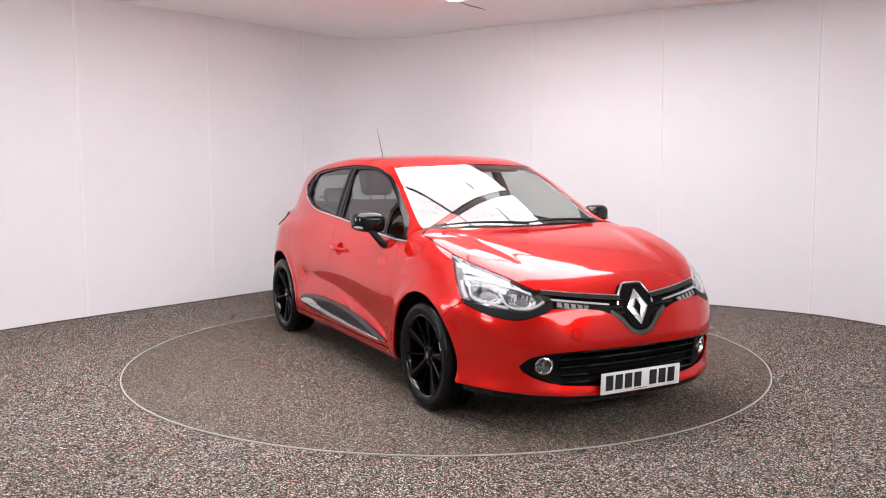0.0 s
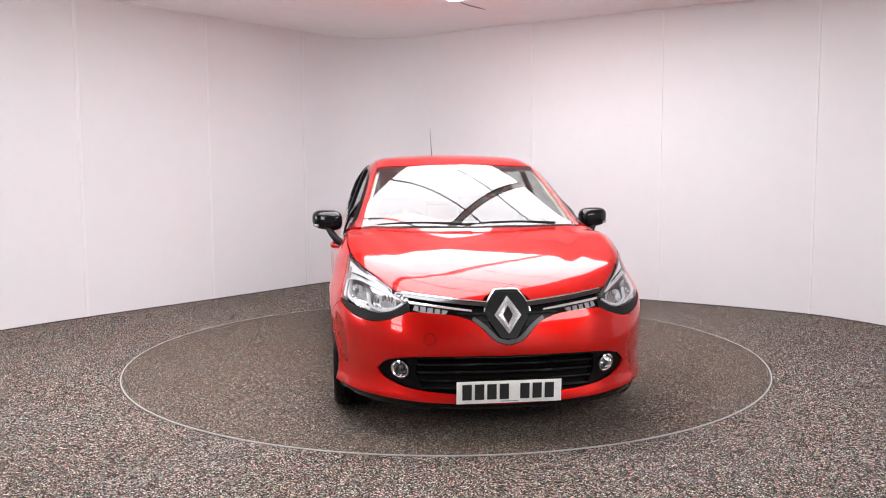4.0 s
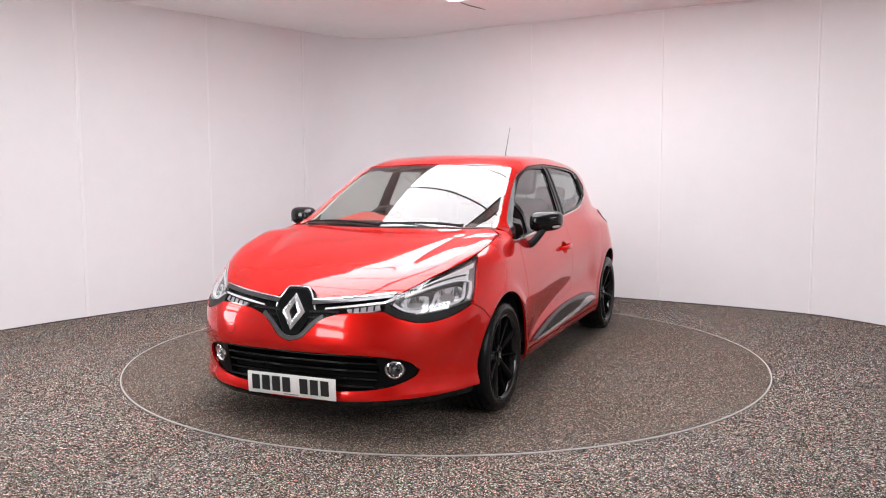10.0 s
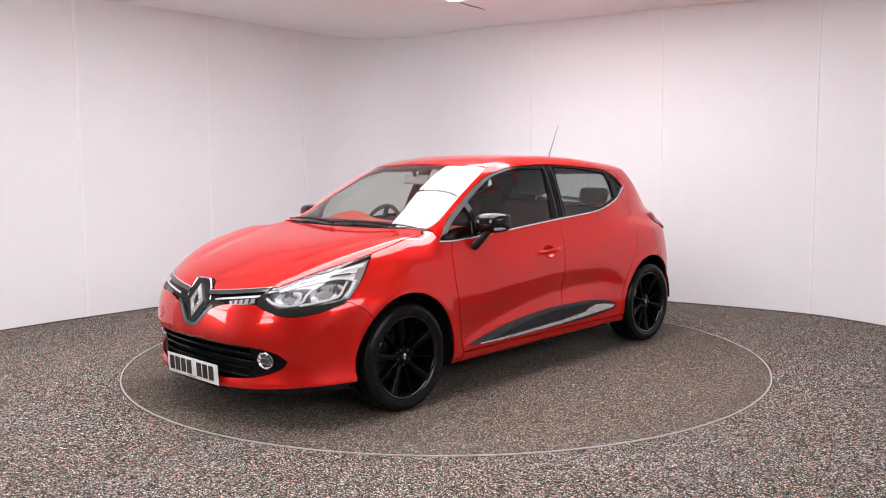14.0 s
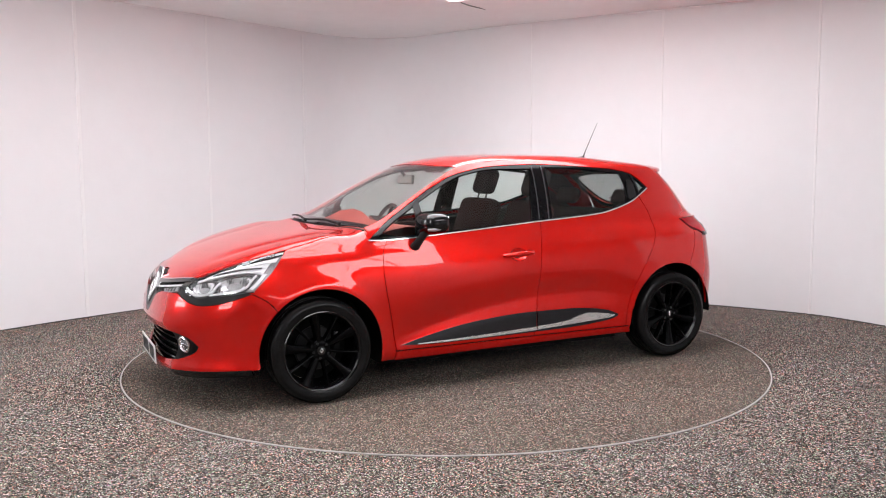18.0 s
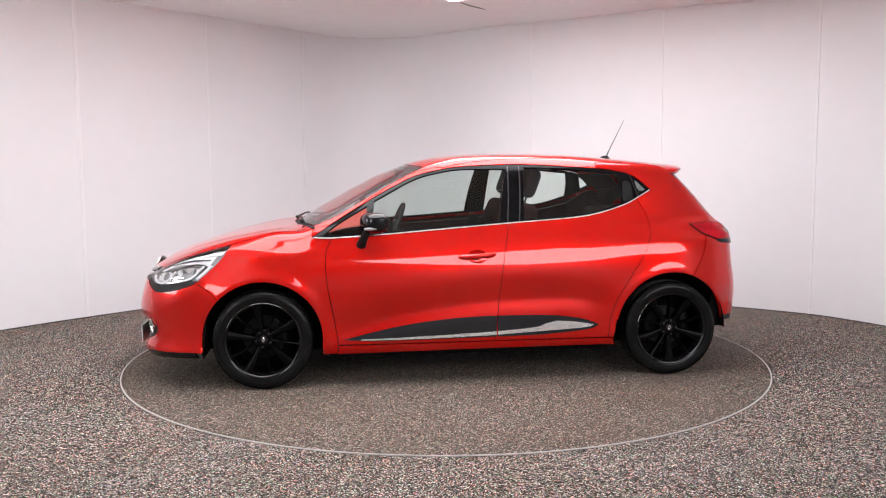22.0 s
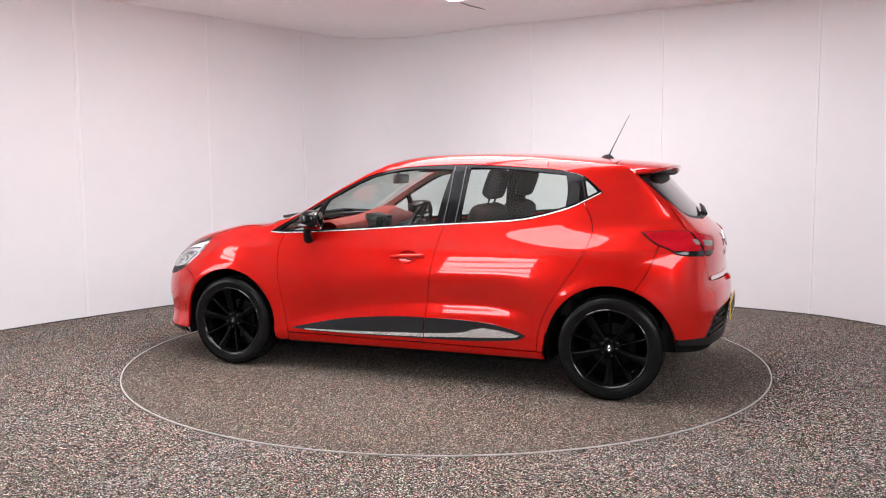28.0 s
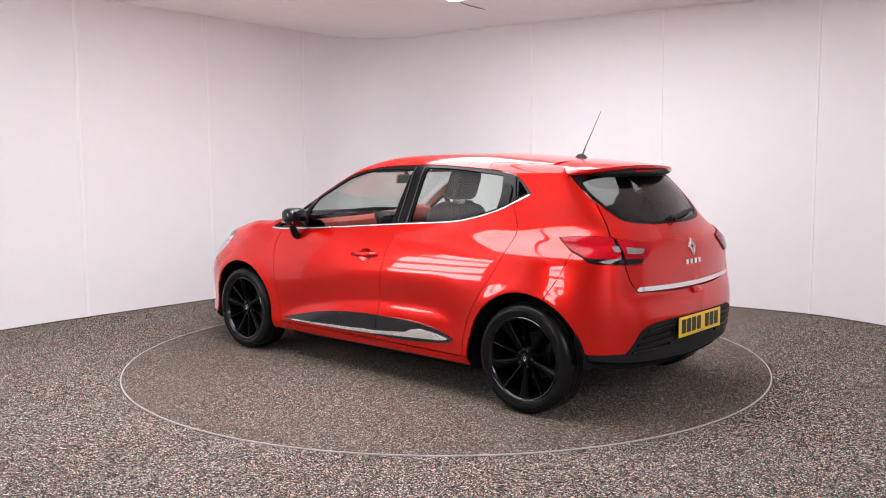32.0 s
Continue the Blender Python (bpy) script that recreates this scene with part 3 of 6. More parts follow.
def patch(kind, outline, step=0.03, gap=0.0022, thick=0.012, off=0.0, holes=(), fair=False):
    """Vertices, faces and normals of a sheet of the body inside an outline, with a rim turned inwards."""
    poly = spaced(shrunk(unroll(kind, outline), gap), step * 0.6)
    cuts = [spaced(shrunk(unroll(kind, h), -gap), step * 0.6) for h in holes]
    lo, hi = poly.min(0), poly.max(0)
    gx, gy = np.meshgrid(np.arange(lo[0] + step * 0.5, hi[0], step), np.arange(lo[1] + step * 0.5, hi[1], step))
    gx[1::2] += step * 0.5
    grid = np.stack([gx.ravel(), gy.ravel()], 1)
    grid = grid[inside(poly, grid)]
    for c in cuts:
        grid = grid[~inside(c, grid)]
    edge = np.vstack([poly] + cuts)
    if len(grid):
        near = np.min(np.linalg.norm(grid[:, None] - edge[None], axis=2), 1)
        grid = grid[near > step * 0.45]
    loops, start = [], 0
    for c in [poly] + cuts:
        loops.append(list(range(start, start + len(c))))
        start += len(c)
    edges = [(l[i], l[(i + 1) % len(l)]) for l in loops for i in range(len(l))]
    pts = np.vstack([edge, grid]) if len(grid) else edge
    vs, es, fs, ov, oe, of = delaunay_2d_cdt([Vector(q) for q in pts], edges, [], 0, 1e-6)
    uv = np.array([tuple(q) for q in vs])
    mid = np.array([uv[list(f)].mean(0) for f in fs])
    keep = inside(poly, mid)
    for c in cuts:
        keep &= ~inside(c, mid)
    fs = [f for f, k in zip(fs, keep) if k]
    count = {}
    for f in fs:
        for i in range(len(f)):
            a, b = f[i], f[(i + 1) % len(f)]
            count[(a, b)] = count.get((a, b), 0) + 1
    rim = [(a, b) for (a, b) in count if (b, a) not in count]
    q = place(kind, uv)
    n = gradient(q)
    q = q + n * (np.asarray(off(uv))[:, None] if callable(off) else off)
    # faces must look outwards
    f0 = fs[len(fs) // 2]
    flip = np.dot(np.cross(q[f0[1]] - q[f0[0]], q[f0[2]] - q[f0[0]]), n[f0[0]]) < 0
    if flip:
        fs = [f[::-1] for f in fs]
        rim = [(b, a) for a, b in rim]
    if callable(off):
        n = np.zeros_like(q)
        for f in fs:
            c = np.cross(q[f[1]] - q[f[0]], q[f[2]] - q[f[0]])
            for i in f:
                n[i] += c
        n /= np.maximum(np.linalg.norm(n, axis=1), 1e-12)[:, None]
    if fair == "side":
        x, z = q[:, 0], q[:, 2]
        c = np.linalg.lstsq(np.stack([np.ones_like(x), x, z, 0 * x, z * z, 0 * x], 1), q[:, 1], rcond=None)[0]
        n = np.stack([-(c[1] + 2 * c[3] * x), np.ones_like(x), np.full_like(x, 0.295)], 1)
        n /= np.linalg.norm(n, axis=1)[:, None]
    elif fair == "quarter":
        # the pillar behind the side window stands nearly upright
        z = q[:, 2]
        w = (np.clip((z - 1.0) / 0.07, 0, 1) * np.clip((1.37 - z) / 0.06, 0, 1))[:, None]
        flat = n * np.array([1, 1, 0])
        flat = flat / np.linalg.norm(flat, axis=1)[:, None] * math.sqrt(1 - 0.295 ** 2) + np.array([0, 0, 0.295])
        n = n * (1 - w) + flat * w
        n /= np.linalg.norm(n, axis=1)[:, None]
    elif fair == "pillar":
        # the screen pillar is rounder than the pane beside it
        n = n + np.array([0, 0.85, 0]) * np.clip((q[:, 0] - 0.15) / 0.25, 0, 1)[:, None]
        n /= np.linalg.norm(n, axis=1)[:, None]
    elif fair == "wing":
        # the wing rolls over into the bonnet well before its upper edge
        roll = np.clip((q[:, 2] - 0.79) / 0.11, 0, 1) * np.clip((q[:, 0] - 0.93) / 0.15, 0, 1)
        n = upright(n, np.clip((1.12 - q[:, 0]) / 0.22, 0, 1)) + np.array([0, 0, 0.42]) * (roll * roll * (3 - 2 * roll))[:, None]
        n /= np.linalg.norm(n, axis=1)[:, None]
    elif fair == "door":
        n = upright(n, np.clip((q[:, 0] + 0.95) / 0.40, 0, 1))
    elif fair == "bonnet":
        # the pressed sheet is faired behind its turned-down front edge
        x, y = q[:, 0] - 1.5, q[:, 1]
        sel = q[:, 0] > 1.12
        basis = np.stack([np.ones_like(x), x, x * x, x ** 3, y * y, y ** 4, x * y * y], 1)
        c = np.linalg.lstsq(basis[sel], q[sel, 2], rcond=None)[0]
        e = 0.002
        sx = (flute(q[:, 0] + e, y) - flute(q[:, 0] - e, y)) / (2 * e)
        sy = (flute(q[:, 0], y + e) - flute(q[:, 0], y - e)) / (2 * e)
        g = np.stack([-(c[1] + 2 * c[2] * x + 3 * c[3] * x * x + c[6] * y * y + sx), -(2 * c[4] * y + 4 * c[5] * y ** 3 + 2 * c[6] * x * y + sy), np.ones_like(x)], 1)
        g /= np.linalg.norm(g, axis=1)[:, None]
        w = np.clip((0.40 - x) / 0.25, 0, 1)[:, None] * np.clip((0.70 - np.abs(y)) / 0.15, 0, 1)[:, None]
        n = n * (1 - w) + g * w
        n /= np.linalg.norm(n, axis=1)[:, None]
        q = q + np.stack([0 * x, 0 * x, flute(q[:, 0], y)], 1)
    elif fair == "top":
        # a pane bends evenly: the normals of the smooth sheet that lies nearest
        x, y = q[:, 0], q[:, 1]
        c = np.linalg.lstsq(np.stack([np.ones_like(x), x, x * x, y * y, x * y * y], 1), q[:, 2], rcond=None)[0]
        # the windscreen flattens towards its upright edges
        ye = y * (1 - 0.32 * np.clip(y / 0.62, -1, 1) ** 2 * (x > 0.1))
        n = np.stack([-(c[1] + 2 * c[2] * x + c[4] * y * y), -(2 * c[3] * ye + 2 * c[4] * x * ye), np.ones_like(x)], 1)
        n /= np.linalg.norm(n, axis=1)[:, None]
    verts, normals, faces = list(q), list(n), [tuple(f) for f in fs]
    if thick:
        back_ids = {}
        for a, b in rim:
            t = q[b] - q[a]
            side_n = np.cross(t, n[a])
            side_n = side_n / (np.linalg.norm(side_n) + 1e-12)
            base = len(verts)
            verts += [q[a], q[b], q[b] - n[b] * thick, q[a] - n[a] * thick]
            normals += [side_n] * 4
            faces.append((base, base + 3, base + 2, base + 1))
    return np.array(verts), faces, np.array(normals)


def upright(n, w):
    """The doors keep nearly upright to the waist: their upward slope is held back."""
    nz = n[:, 2]
    held = np.where(nz > 0.17, 0.17 + 0.62 * (nz - 0.17), nz)
    n = np.stack([n[:, 0], n[:, 1], nz + (held - nz) * w], 1)
    return n / np.linalg.norm(n, axis=1)[:, None]


def panel(name, kind, outline, material, parent, label="", hand=1, **kw):
    v, f, n = patch(kind, outline, **kw)
    if hand < 0:
        flip = np.array([1, -1, 1])
        v, n, f = v * flip, n * flip, [g[::-1] for g in f]
    return mesh_ob(name, v, f, material, parent, label, n)


CAR = tagged(new("car"), "shiny red five-door hatchback with black wheels on the turntable", "car")

# ---- lines shared by neighbouring panels (car's left side) ----
BELT = [(0.985, 0.922), (0.88, 0.919), (0.65, 0.930), (0.408, 0.945), (0.08, 0.969), (-0.245, 0.993), (-0.66, 1.022), (-0.84, 1.050), (-1.02, 1.102), (-1.112, 1.145), (-1.205, 1.193)]
FRAME_TOP = [(0.985, 0.926), (0.855, 1.014), (0.585, 1.173), (0.45, 1.245), (0.334, 1.297), (0.19, 1.332), (0.047, 1.353), (-0.26, 1.366), (-0.495, 1.361), (-0.859, 1.338), (-0.987, 1.32), (-1.10, 1.288), (-1.213, 1.198)]
SEAM_F = [(0.871, 0.919), (0.908, 0.824), (0.904, 0.649), (0.866, 0.436), (0.838, 0.262)]
SEAM_M = [(-0.245, 0.993), (-0.194, 0.743), (-0.159, 0.459), (-0.135, 0.262)]
SEAM_R = [(-1.105, 1.142), (-1.160, 1.040), (-1.171, 0.945), (-1.116, 0.803), (-1.011, 0.643), (-0.925, 0.500), (-0.885, 0.380), (-0.872, 0.262)]
HOOD_NOSE = [(1.996, 0.0), (2.000, 0.05), (2.028, 0.095), (2.056, 0.135), (2.040, 0.25), (2.012, 0.34), (1.928, 0.53)]
HOOD_LAMP = [(1.928, 0.53), (1.853, 0.585), (1.713, 0.672), (1.578, 0.728), (1.475, 0.750)]
HOOD_SIDE = [(1.475, 0.750), (1.29, 0.764), (1.12, 0.742), (1.055, 0.712), (1.015, 0.672)]
SCREEN_BASE = [(1.095, 0.0), (1.082, 0.25), (1.043, 0.48), (0.970, 0.678)]
SCREEN_SIDE = [(0.970, 0.678), (0.80, 0.646), (0.60, 0.608), (0.42, 0.572), (0.275, 0.540)]
SCREEN_TOP = [(0.275, 0.540), (0.335, 0.30), (0.352, 0.0)]
ROOF_SIDE = [(0.275, 0.540), (0.0, 0.530), (-0.5, 0.520), (-1.0, 0.505), (-1.25, 0.490)]
LAMP_REAR = [(57.4, 0.868), (54.0, 0.763), (50.2, 0.675)]
LAMP_LOW = [(50.2, 0.675), (44.6, 0.656), (37.7, 0.640), (33.0, 0.633), (29.5, 0.646), (25.2, 0.692)]
BROW = [(25.0, 0.648), (28.5, 0.618), (34.0, 0.591), (40.8, 0.604), (47.0, 0.640), (50.4, 0.664)]
BUMPER_V = [(0.0, 0.488), (0.065, 0.508), (0.13, 0.570), (0.18, 0.608), (0.285, 0.637), (0.478, 0.648)]
BUMPER_SEAM = [(1.694, 0.664), (1.605, 0.612), (1.554, 0.556)]
QUARTER_REAR = [(-1.25, 1.362), (-1.337, 1.346), (-1.419, 1.282), (-1.556, 1.157), (-1.623, 1.068), (-1.685, 0.984)]
TAIL_TOP = [(58.1, 0.973), (47.6, 0.981), (40.5, 0.974)]
TAIL_TOP_IN = [(40.5, 0.974), (37.8, 0.967), (26.7, 0.938)]
TAIL_LOW_IN = [(26.7, 0.938), (26.4, 0.912), (31.7, 0.839), (38.0, 0.838)]
TAIL_LOW = [(38.0, 0.838), (48.1, 0.850), (51.1, 0.880), (54.2, 0.905), (58.1, 0.973)]
REAR_SEAM = [(-1.556, 0.905), (-1.515, 0.781), (-1.438, 0.650)]


def dish(u0, v0, ru, rv, depth):
    """A bowl pressed into the surface about one place."""
    return lambda uv: -depth * np.clip(1 - ((uv[:, 0] - u0) / ru) ** 2 - ((uv[:, 1] - v0) / rv) ** 2, 0, 1) ** 0.6


def oval(kind, u0, v0, ru, rv, n=28):
    a = np.linspace(0, 2 * math.pi, n, endpoint=False)
    return place(kind, np.stack([u0 + ru * np.cos(a), v0 + rv * np.sin(a)], 1))


def car_side(hand):
    """All panels of one flank."""
    panel("front_wing", "side", joined(
        top(*HOOD_SIDE[::-1]), nose(*LAMP_REAR), nose((50.2, 0.675), (50.4, 0.664)), side(*BUMPER_SEAM), arch(HUB_F, 0.360, 44, 187), side((0.934, 0.205), (0.846, 0.205)),
        side((0.846, 0.205), (0.838, 0.262)), side(*SEAM_F[::-1]), side((0.871, 0.919), (0.985, 0.922)), side((0.985, 0.922), (0.992, 0.95), (0.985, 0.975))), PAINT, CAR, hand=hand, step=0.016, fair="wing")
    cup = (-0.03, 0.792, 0.062, 0.040)
    door = panel("front_door", "side", joined(side(*BELT[1:6]), side(*SEAM_M), side((-0.135, 0.262), (0.838, 0.262)), side(*SEAM_F[::-1])), PAINT, CAR, hand=hand, step=0.018, holes=[oval("side", *cup)], fair="door")
    panel("handle_cup", "side", oval("side", *cup), PAINT, door, hand=hand, step=0.012, gap=0, thick=0, off=dish(*cup, 0.026))
    handle_bar(door, hand)
    door_r = panel("rear_door", "side", joined(side(*BELT[5:10]), side(*SEAM_R), side((-0.872, 0.262), (-0.135, 0.262)), side(*SEAM_M[::-1])), PAINT, CAR, hand=hand, step=0.018, fair="door")
    panel("sill", "side", joined(side((0.838, 0.258), (-0.90, 0.258)), side((-0.90, 0.258), (-0.92, 0.212)), side((-0.92, 0.212), (0.846, 0.200)), side((0.846, 0.200), (0.838, 0.258))), PAINT, CAR, hand=hand)
    panel("rear_quarter", "side", joined(
        side(*BELT[9:11]), side(*FRAME_TOP[12:8:-1]), side((-0.859, 1.338), (-0.86, 1.378)), side((-0.86, 1.378), (-1.05, 1.374), (-1.25, 1.362)), side(*QUARTER_REAR),
        tail(*TAIL_TOP[::-1]), tail(*TAIL_LOW[:2:-1]), side(*REAR_SEAM), arch(HUB_R, 0.366, 112, 12), side((-0.925, 0.37), (-0.90, 0.212)),
        side((-0.90, 0.212), (-0.90, 0.262)), side((-0.90, 0.262), (-0.872, 0.262)), side(*SEAM_R[::-1])), PAINT, CAR, hand=hand, step=0.016, fair="quarter")
    panel("roof_rail", "tube", joined(side(*FRAME_TOP[:10]), side((-0.859, 1.338), (-0.86, 1.378)), place("tube", unroll("tube", np.vstack([place("side", [(-0.86, 1.378)]), top((-0.86, 0.510), (-0.84, 0.511))]))),
        top((-0.84, 0.511), (-0.5, 0.520), (0.0, 0.530), (0.275, 0.540)), top(*SCREEN_SIDE[::-1]), side((0.975, 0.975), (0.992, 0.95), (0.985, 0.926))), PAINT, CAR, hand=hand, gap=0.001, step=0.025, fair="pillar")
    panel("rear_rail", "tube", joined(side((-0.86, 1.378), (-1.05, 1.374), (-1.25, 1.362)), top((-1.25, 0.490), (-1.0, 0.505), (-0.86, 0.510))), PAINT, CAR, hand=hand, gap=0.0, step=0.025)
    # window openings: gloss black frame with cut-outs, glass behind it, bright strip below
    frame_ob = panel("window_frame", "side", joined(side(*BELT), side(*FRAME_TOP[::-1])), PILLAR, CAR, "black window surround", hand=hand, off=-0.004, gap=0.001, step=0.02, holes=[
        joined(side((0.625, 0.948), (0.20, 0.972), (-0.185, 1.002)), side((-0.185, 1.002), (-0.21, 1.16), (-0.250, 1.335)), side((-0.250, 1.335), (0.03, 1.337), (0.20, 1.314), (0.36, 1.268), (0.605, 1.140)), side((0.605, 1.140), (0.625, 0.948))),
        joined(side((0.675, 0.945), (0.925, 0.936)), side((0.925, 0.936), (0.82, 1.014), (0.650, 1.112)), side((0.650, 1.112), (0.675, 0.945))),
        joined(side((-0.345, 1.012), (-0.66, 1.038), (-0.84, 1.066), (-1.0, 1.116)), side((-1.0, 1.116), (-1.005, 1.21), (-0.985, 1.302)), side((-0.985, 1.302), (-0.60, 1.340), (-0.372, 1.347)), side((-0.372, 1.347), (-0.345, 1.012))),
        joined(side((-1.128, 1.176), (-1.180, 1.203)), side((-1.180, 1.203), (-1.128, 1.256), (-1.105, 1.270)), side((-1.105, 1.270), (-1.128, 1.176)))])
    for nm, run in (("front_door_glass", joined(side((0.96, 0.926), (0.65, 0.934), (0.08, 0.972), (-0.235, 0.997)), side((-0.235, 0.997), (-0.30, 1.355)), side((-0.30, 1.355), (0.047, 1.349), (0.19, 1.328), (0.334, 1.293), (0.585, 1.169), (0.855, 1.010), (0.96, 0.938)), side((0.96, 0.938), (0.96, 0.926)))),
                    ("rear_door_glass", joined(side((-0.315, 1.002), (-0.66, 1.027), (-0.84, 1.055), (-1.03, 1.115)), side((-1.03, 1.115), (-1.03, 1.300)), side((-1.03, 1.300), (-0.94, 1.322), (-0.62, 1.348), (-0.345, 1.354)), side((-0.345, 1.354), (-0.315, 1.002)))),
                    ("quarter_glass", joined(side((-1.10, 1.155), (-1.192, 1.199)), side((-1.192, 1.199), (-1.12, 1.268), (-1.085, 1.282)), side((-1.085, 1.282), (-1.10, 1.155))))):
        panel(nm, "side", run, GLASS, frame_ob, "green-tinted side window glass", hand=hand, off=-0.016, gap=0.001, thick=0, fair="side" if nm != "quarter_glass" else False)
    pod = [(-1.080, 1.140), (-1.016, 1.124), (-1.018, 1.19), (-1.026, 1.245), (-1.056, 1.250), (-1.078, 1.225)]
    panel("pull_handle", "side", joined(side(*pod), side(pod[-1], pod[0])), BLACK, door_r, "black upright pull handle in the window corner", hand=hand, off=0.008, gap=0, thick=0.014, step=0.012)
    low = [(x, z - 0.0035) for x, z in BELT]
    high = [(x, z + 0.0040) for x, z in BELT]
    panel("belt_strip", "side", joined(side(*low), side(*high[::-1])), BRIGHT, frame_ob, "thin bright strip under the side windows", hand=hand, off=0.006, gap=0, thick=0.01, step=0.03)
    for x0, x1 in ((-0.236, -0.262), (-0.312, -0.338)):
        panel("pillar_strip", "side", joined(side((x0, 1.006), (0.4 * x0 + 0.6 * x1, 1.16), (x1, 1.352)), side((x1, 1.352), (x1 - 0.007, 1.352)), side((x1 - 0.007, 1.352), (0.4 * x0 + 0.6 * x1 - 0.007, 1.16), (x0 - 0.007, 1.006)), side((x0 - 0.007, 1.006), (x0, 1.006))), EDGE, frame_ob, "narrow bright edge of the door pillar", hand=hand, off=0.001, gap=0, thick=0.006)
    panel("pillar_strip", "side", joined(side((-1.112, 1.160), (-1.075, 1.292)), side((-1.075, 1.292), (-1.084, 1.291)), side((-1.084, 1.291), (-1.121, 1.164)), side((-1.121, 1.164), (-1.112, 1.160))), BLACK, frame_ob, hand=hand, off=0.004, gap=0, thick=0.006)
    # lower cladding with a bright insert
    clad = [(0.815, 0.292), (0.62, 0.338), (0.413, 0.378), (0.20, 0.404), (0.0, 0.418), (-0.15, 0.421), (-0.30, 0.422), (-0.437, 0.419), (-0.60, 0.406), (-0.72, 0.384), (-0.806, 0.352)]
    clad_low = [(-0.806, 0.352), (-0.79, 0.336), (-0.72, 0.317), (-0.473, 0.295), (-0.135, 0.288), (0.20, 0.284), (0.62, 0.283), (0.815, 0.292)]
    for nm, mine, x0, x1 in (("front_cladding", door, 1.0, -0.147), ("rear_cladding", door_r, -0.153, -1.0)):
        up = [q for q in clad if x1 <= q[0] <= x0]
        dn = [q for q in clad_low if x1 <= q[0] <= x0]
        if x1 == -0.147:
            run = joined(side(*up, (-0.147, 0.421)), side((-0.147, 0.421), (-0.147, 0.288)), side((-0.147, 0.288), *dn[-3:]))
            bar = joined(side((0.70, 0.294), (0.30, 0.305), (-0.146, 0.322)), side((-0.146, 0.322), (-0.146, 0.300)), side((-0.146, 0.300), (0.30, 0.290), (0.70, 0.288)))
        else:
            run = joined(side((-0.153, 0.421), *up[1:]), side(*dn[:4], (-0.153, 0.288)), side((-0.153, 0.288), (-0.153, 0.421)))
            bar = joined(side((-0.154, 0.324), (-0.30, 0.333), (-0.42, 0.346)), side((-0.42, 0.346), (-0.47, 0.366), (-0.53, 0.378)), side((-0.53, 0.381), (-0.66, 0.370), (-0.775, 0.350)), side((-0.765, 0.350), (-0.73, 0.336), (-0.50, 0.320), (-0.154, 0.302)), side((-0.154, 0.302), (-0.154, 0.324)))
        c = panel(nm, "side", run, CLAD, mine, "dark grey plastic door cladding", hand=hand, off=0.010, gap=0.001, step=0.02)
        panel("bright_insert", "side", bar, BRIGHT, mine, "polished bright insert on the cladding", hand=hand, off=0.017, gap=0, thick=0.008, step=0.02)
    # dark lining behind the shut lines, wheel housings
    panel("inner_lining", "side", joined(side((1.00, 0.90), (0.40, 0.925), (-0.245, 0.975), (-0.66, 1.00), (-1.10, 1.12)), side((-1.10, 1.12), (-1.50, 1.0), (-1.55, 0.80), (-1.50, 0.62)), arch(HUB_R, 0.372, 115, 12), side((-0.93, 0.37), (-0.90, 0.215)),
        side((-0.90, 0.215), (0.92, 0.215)), arch(HUB_F, 0.372, 187, 60), side((1.48, 0.63), (1.45, 0.78), (1.10, 0.90))), DARK, CAR, hand=hand, off=-0.022, gap=0, thick=0)
    for hx in (HUB_F, HUB_R):
        bm = bmesh.new()
        rings = []
        for y in (0.815, 0.50):
            rings.append([bm.verts.new((hx + 0.375 * math.cos(a), hand * y, HUB_Z + 0.375 * math.sin(a))) for a in np.linspace(-0.30, math.pi + (0.30 if hx > 0 else 0.02), 32)])
        for a in range(31):
            bm.faces.new((rings[0][a], rings[0][a + 1], rings[1][a + 1], rings[1][a]))
        bm.faces.new(rings[1])
        part("wheel_housing", bm, DARK, CAR)


FRAME_BLACK = simple("frame_black", (0.004, 0.004, 0.0045), 0.28, vary=0.1, spec=0.10)
PILLAR = simple("pillar_gloss_black", (0.004, 0.004, 0.0045), 0.14, vary=0.1, spec=0.13)
EDGE = simple("pillar_edge", (0.055, 0.055, 0.058), 0.3, 0.5, vary=0.1)
BRIGHT = simple("bright_trim", (0.82, 0.82, 0.83), 0.20, 0.75, vary=0.04)
CLAD = simple("cladding_plastic", (0.016, 0.016, 0.018), 0.12, vary=0.1, grain=60, spec=0.40)


def handle_bar(parent, hand):
    pts = []
    for x, h in ((0.085, 0.004), (0.07, 0.022), (0.03, 0.034), (-0.03, 0.037), (-0.09, 0.034), (-0.125, 0.022), (-0.14, 0.004)):
        q = place("side", [(x, 0.792 + (0.085 - x) * 0.05)])[0]
        pts.append((q[0], hand * (q[1] + h), q[2]))
    part("door_handle", tube_bm(pts, [0.009, 0.012, 0.0135, 0.0145, 0.014, 0.013, 0.010], 10, 1.1), PAINT, parent)


for hand in (1, -1):
    car_side(hand)

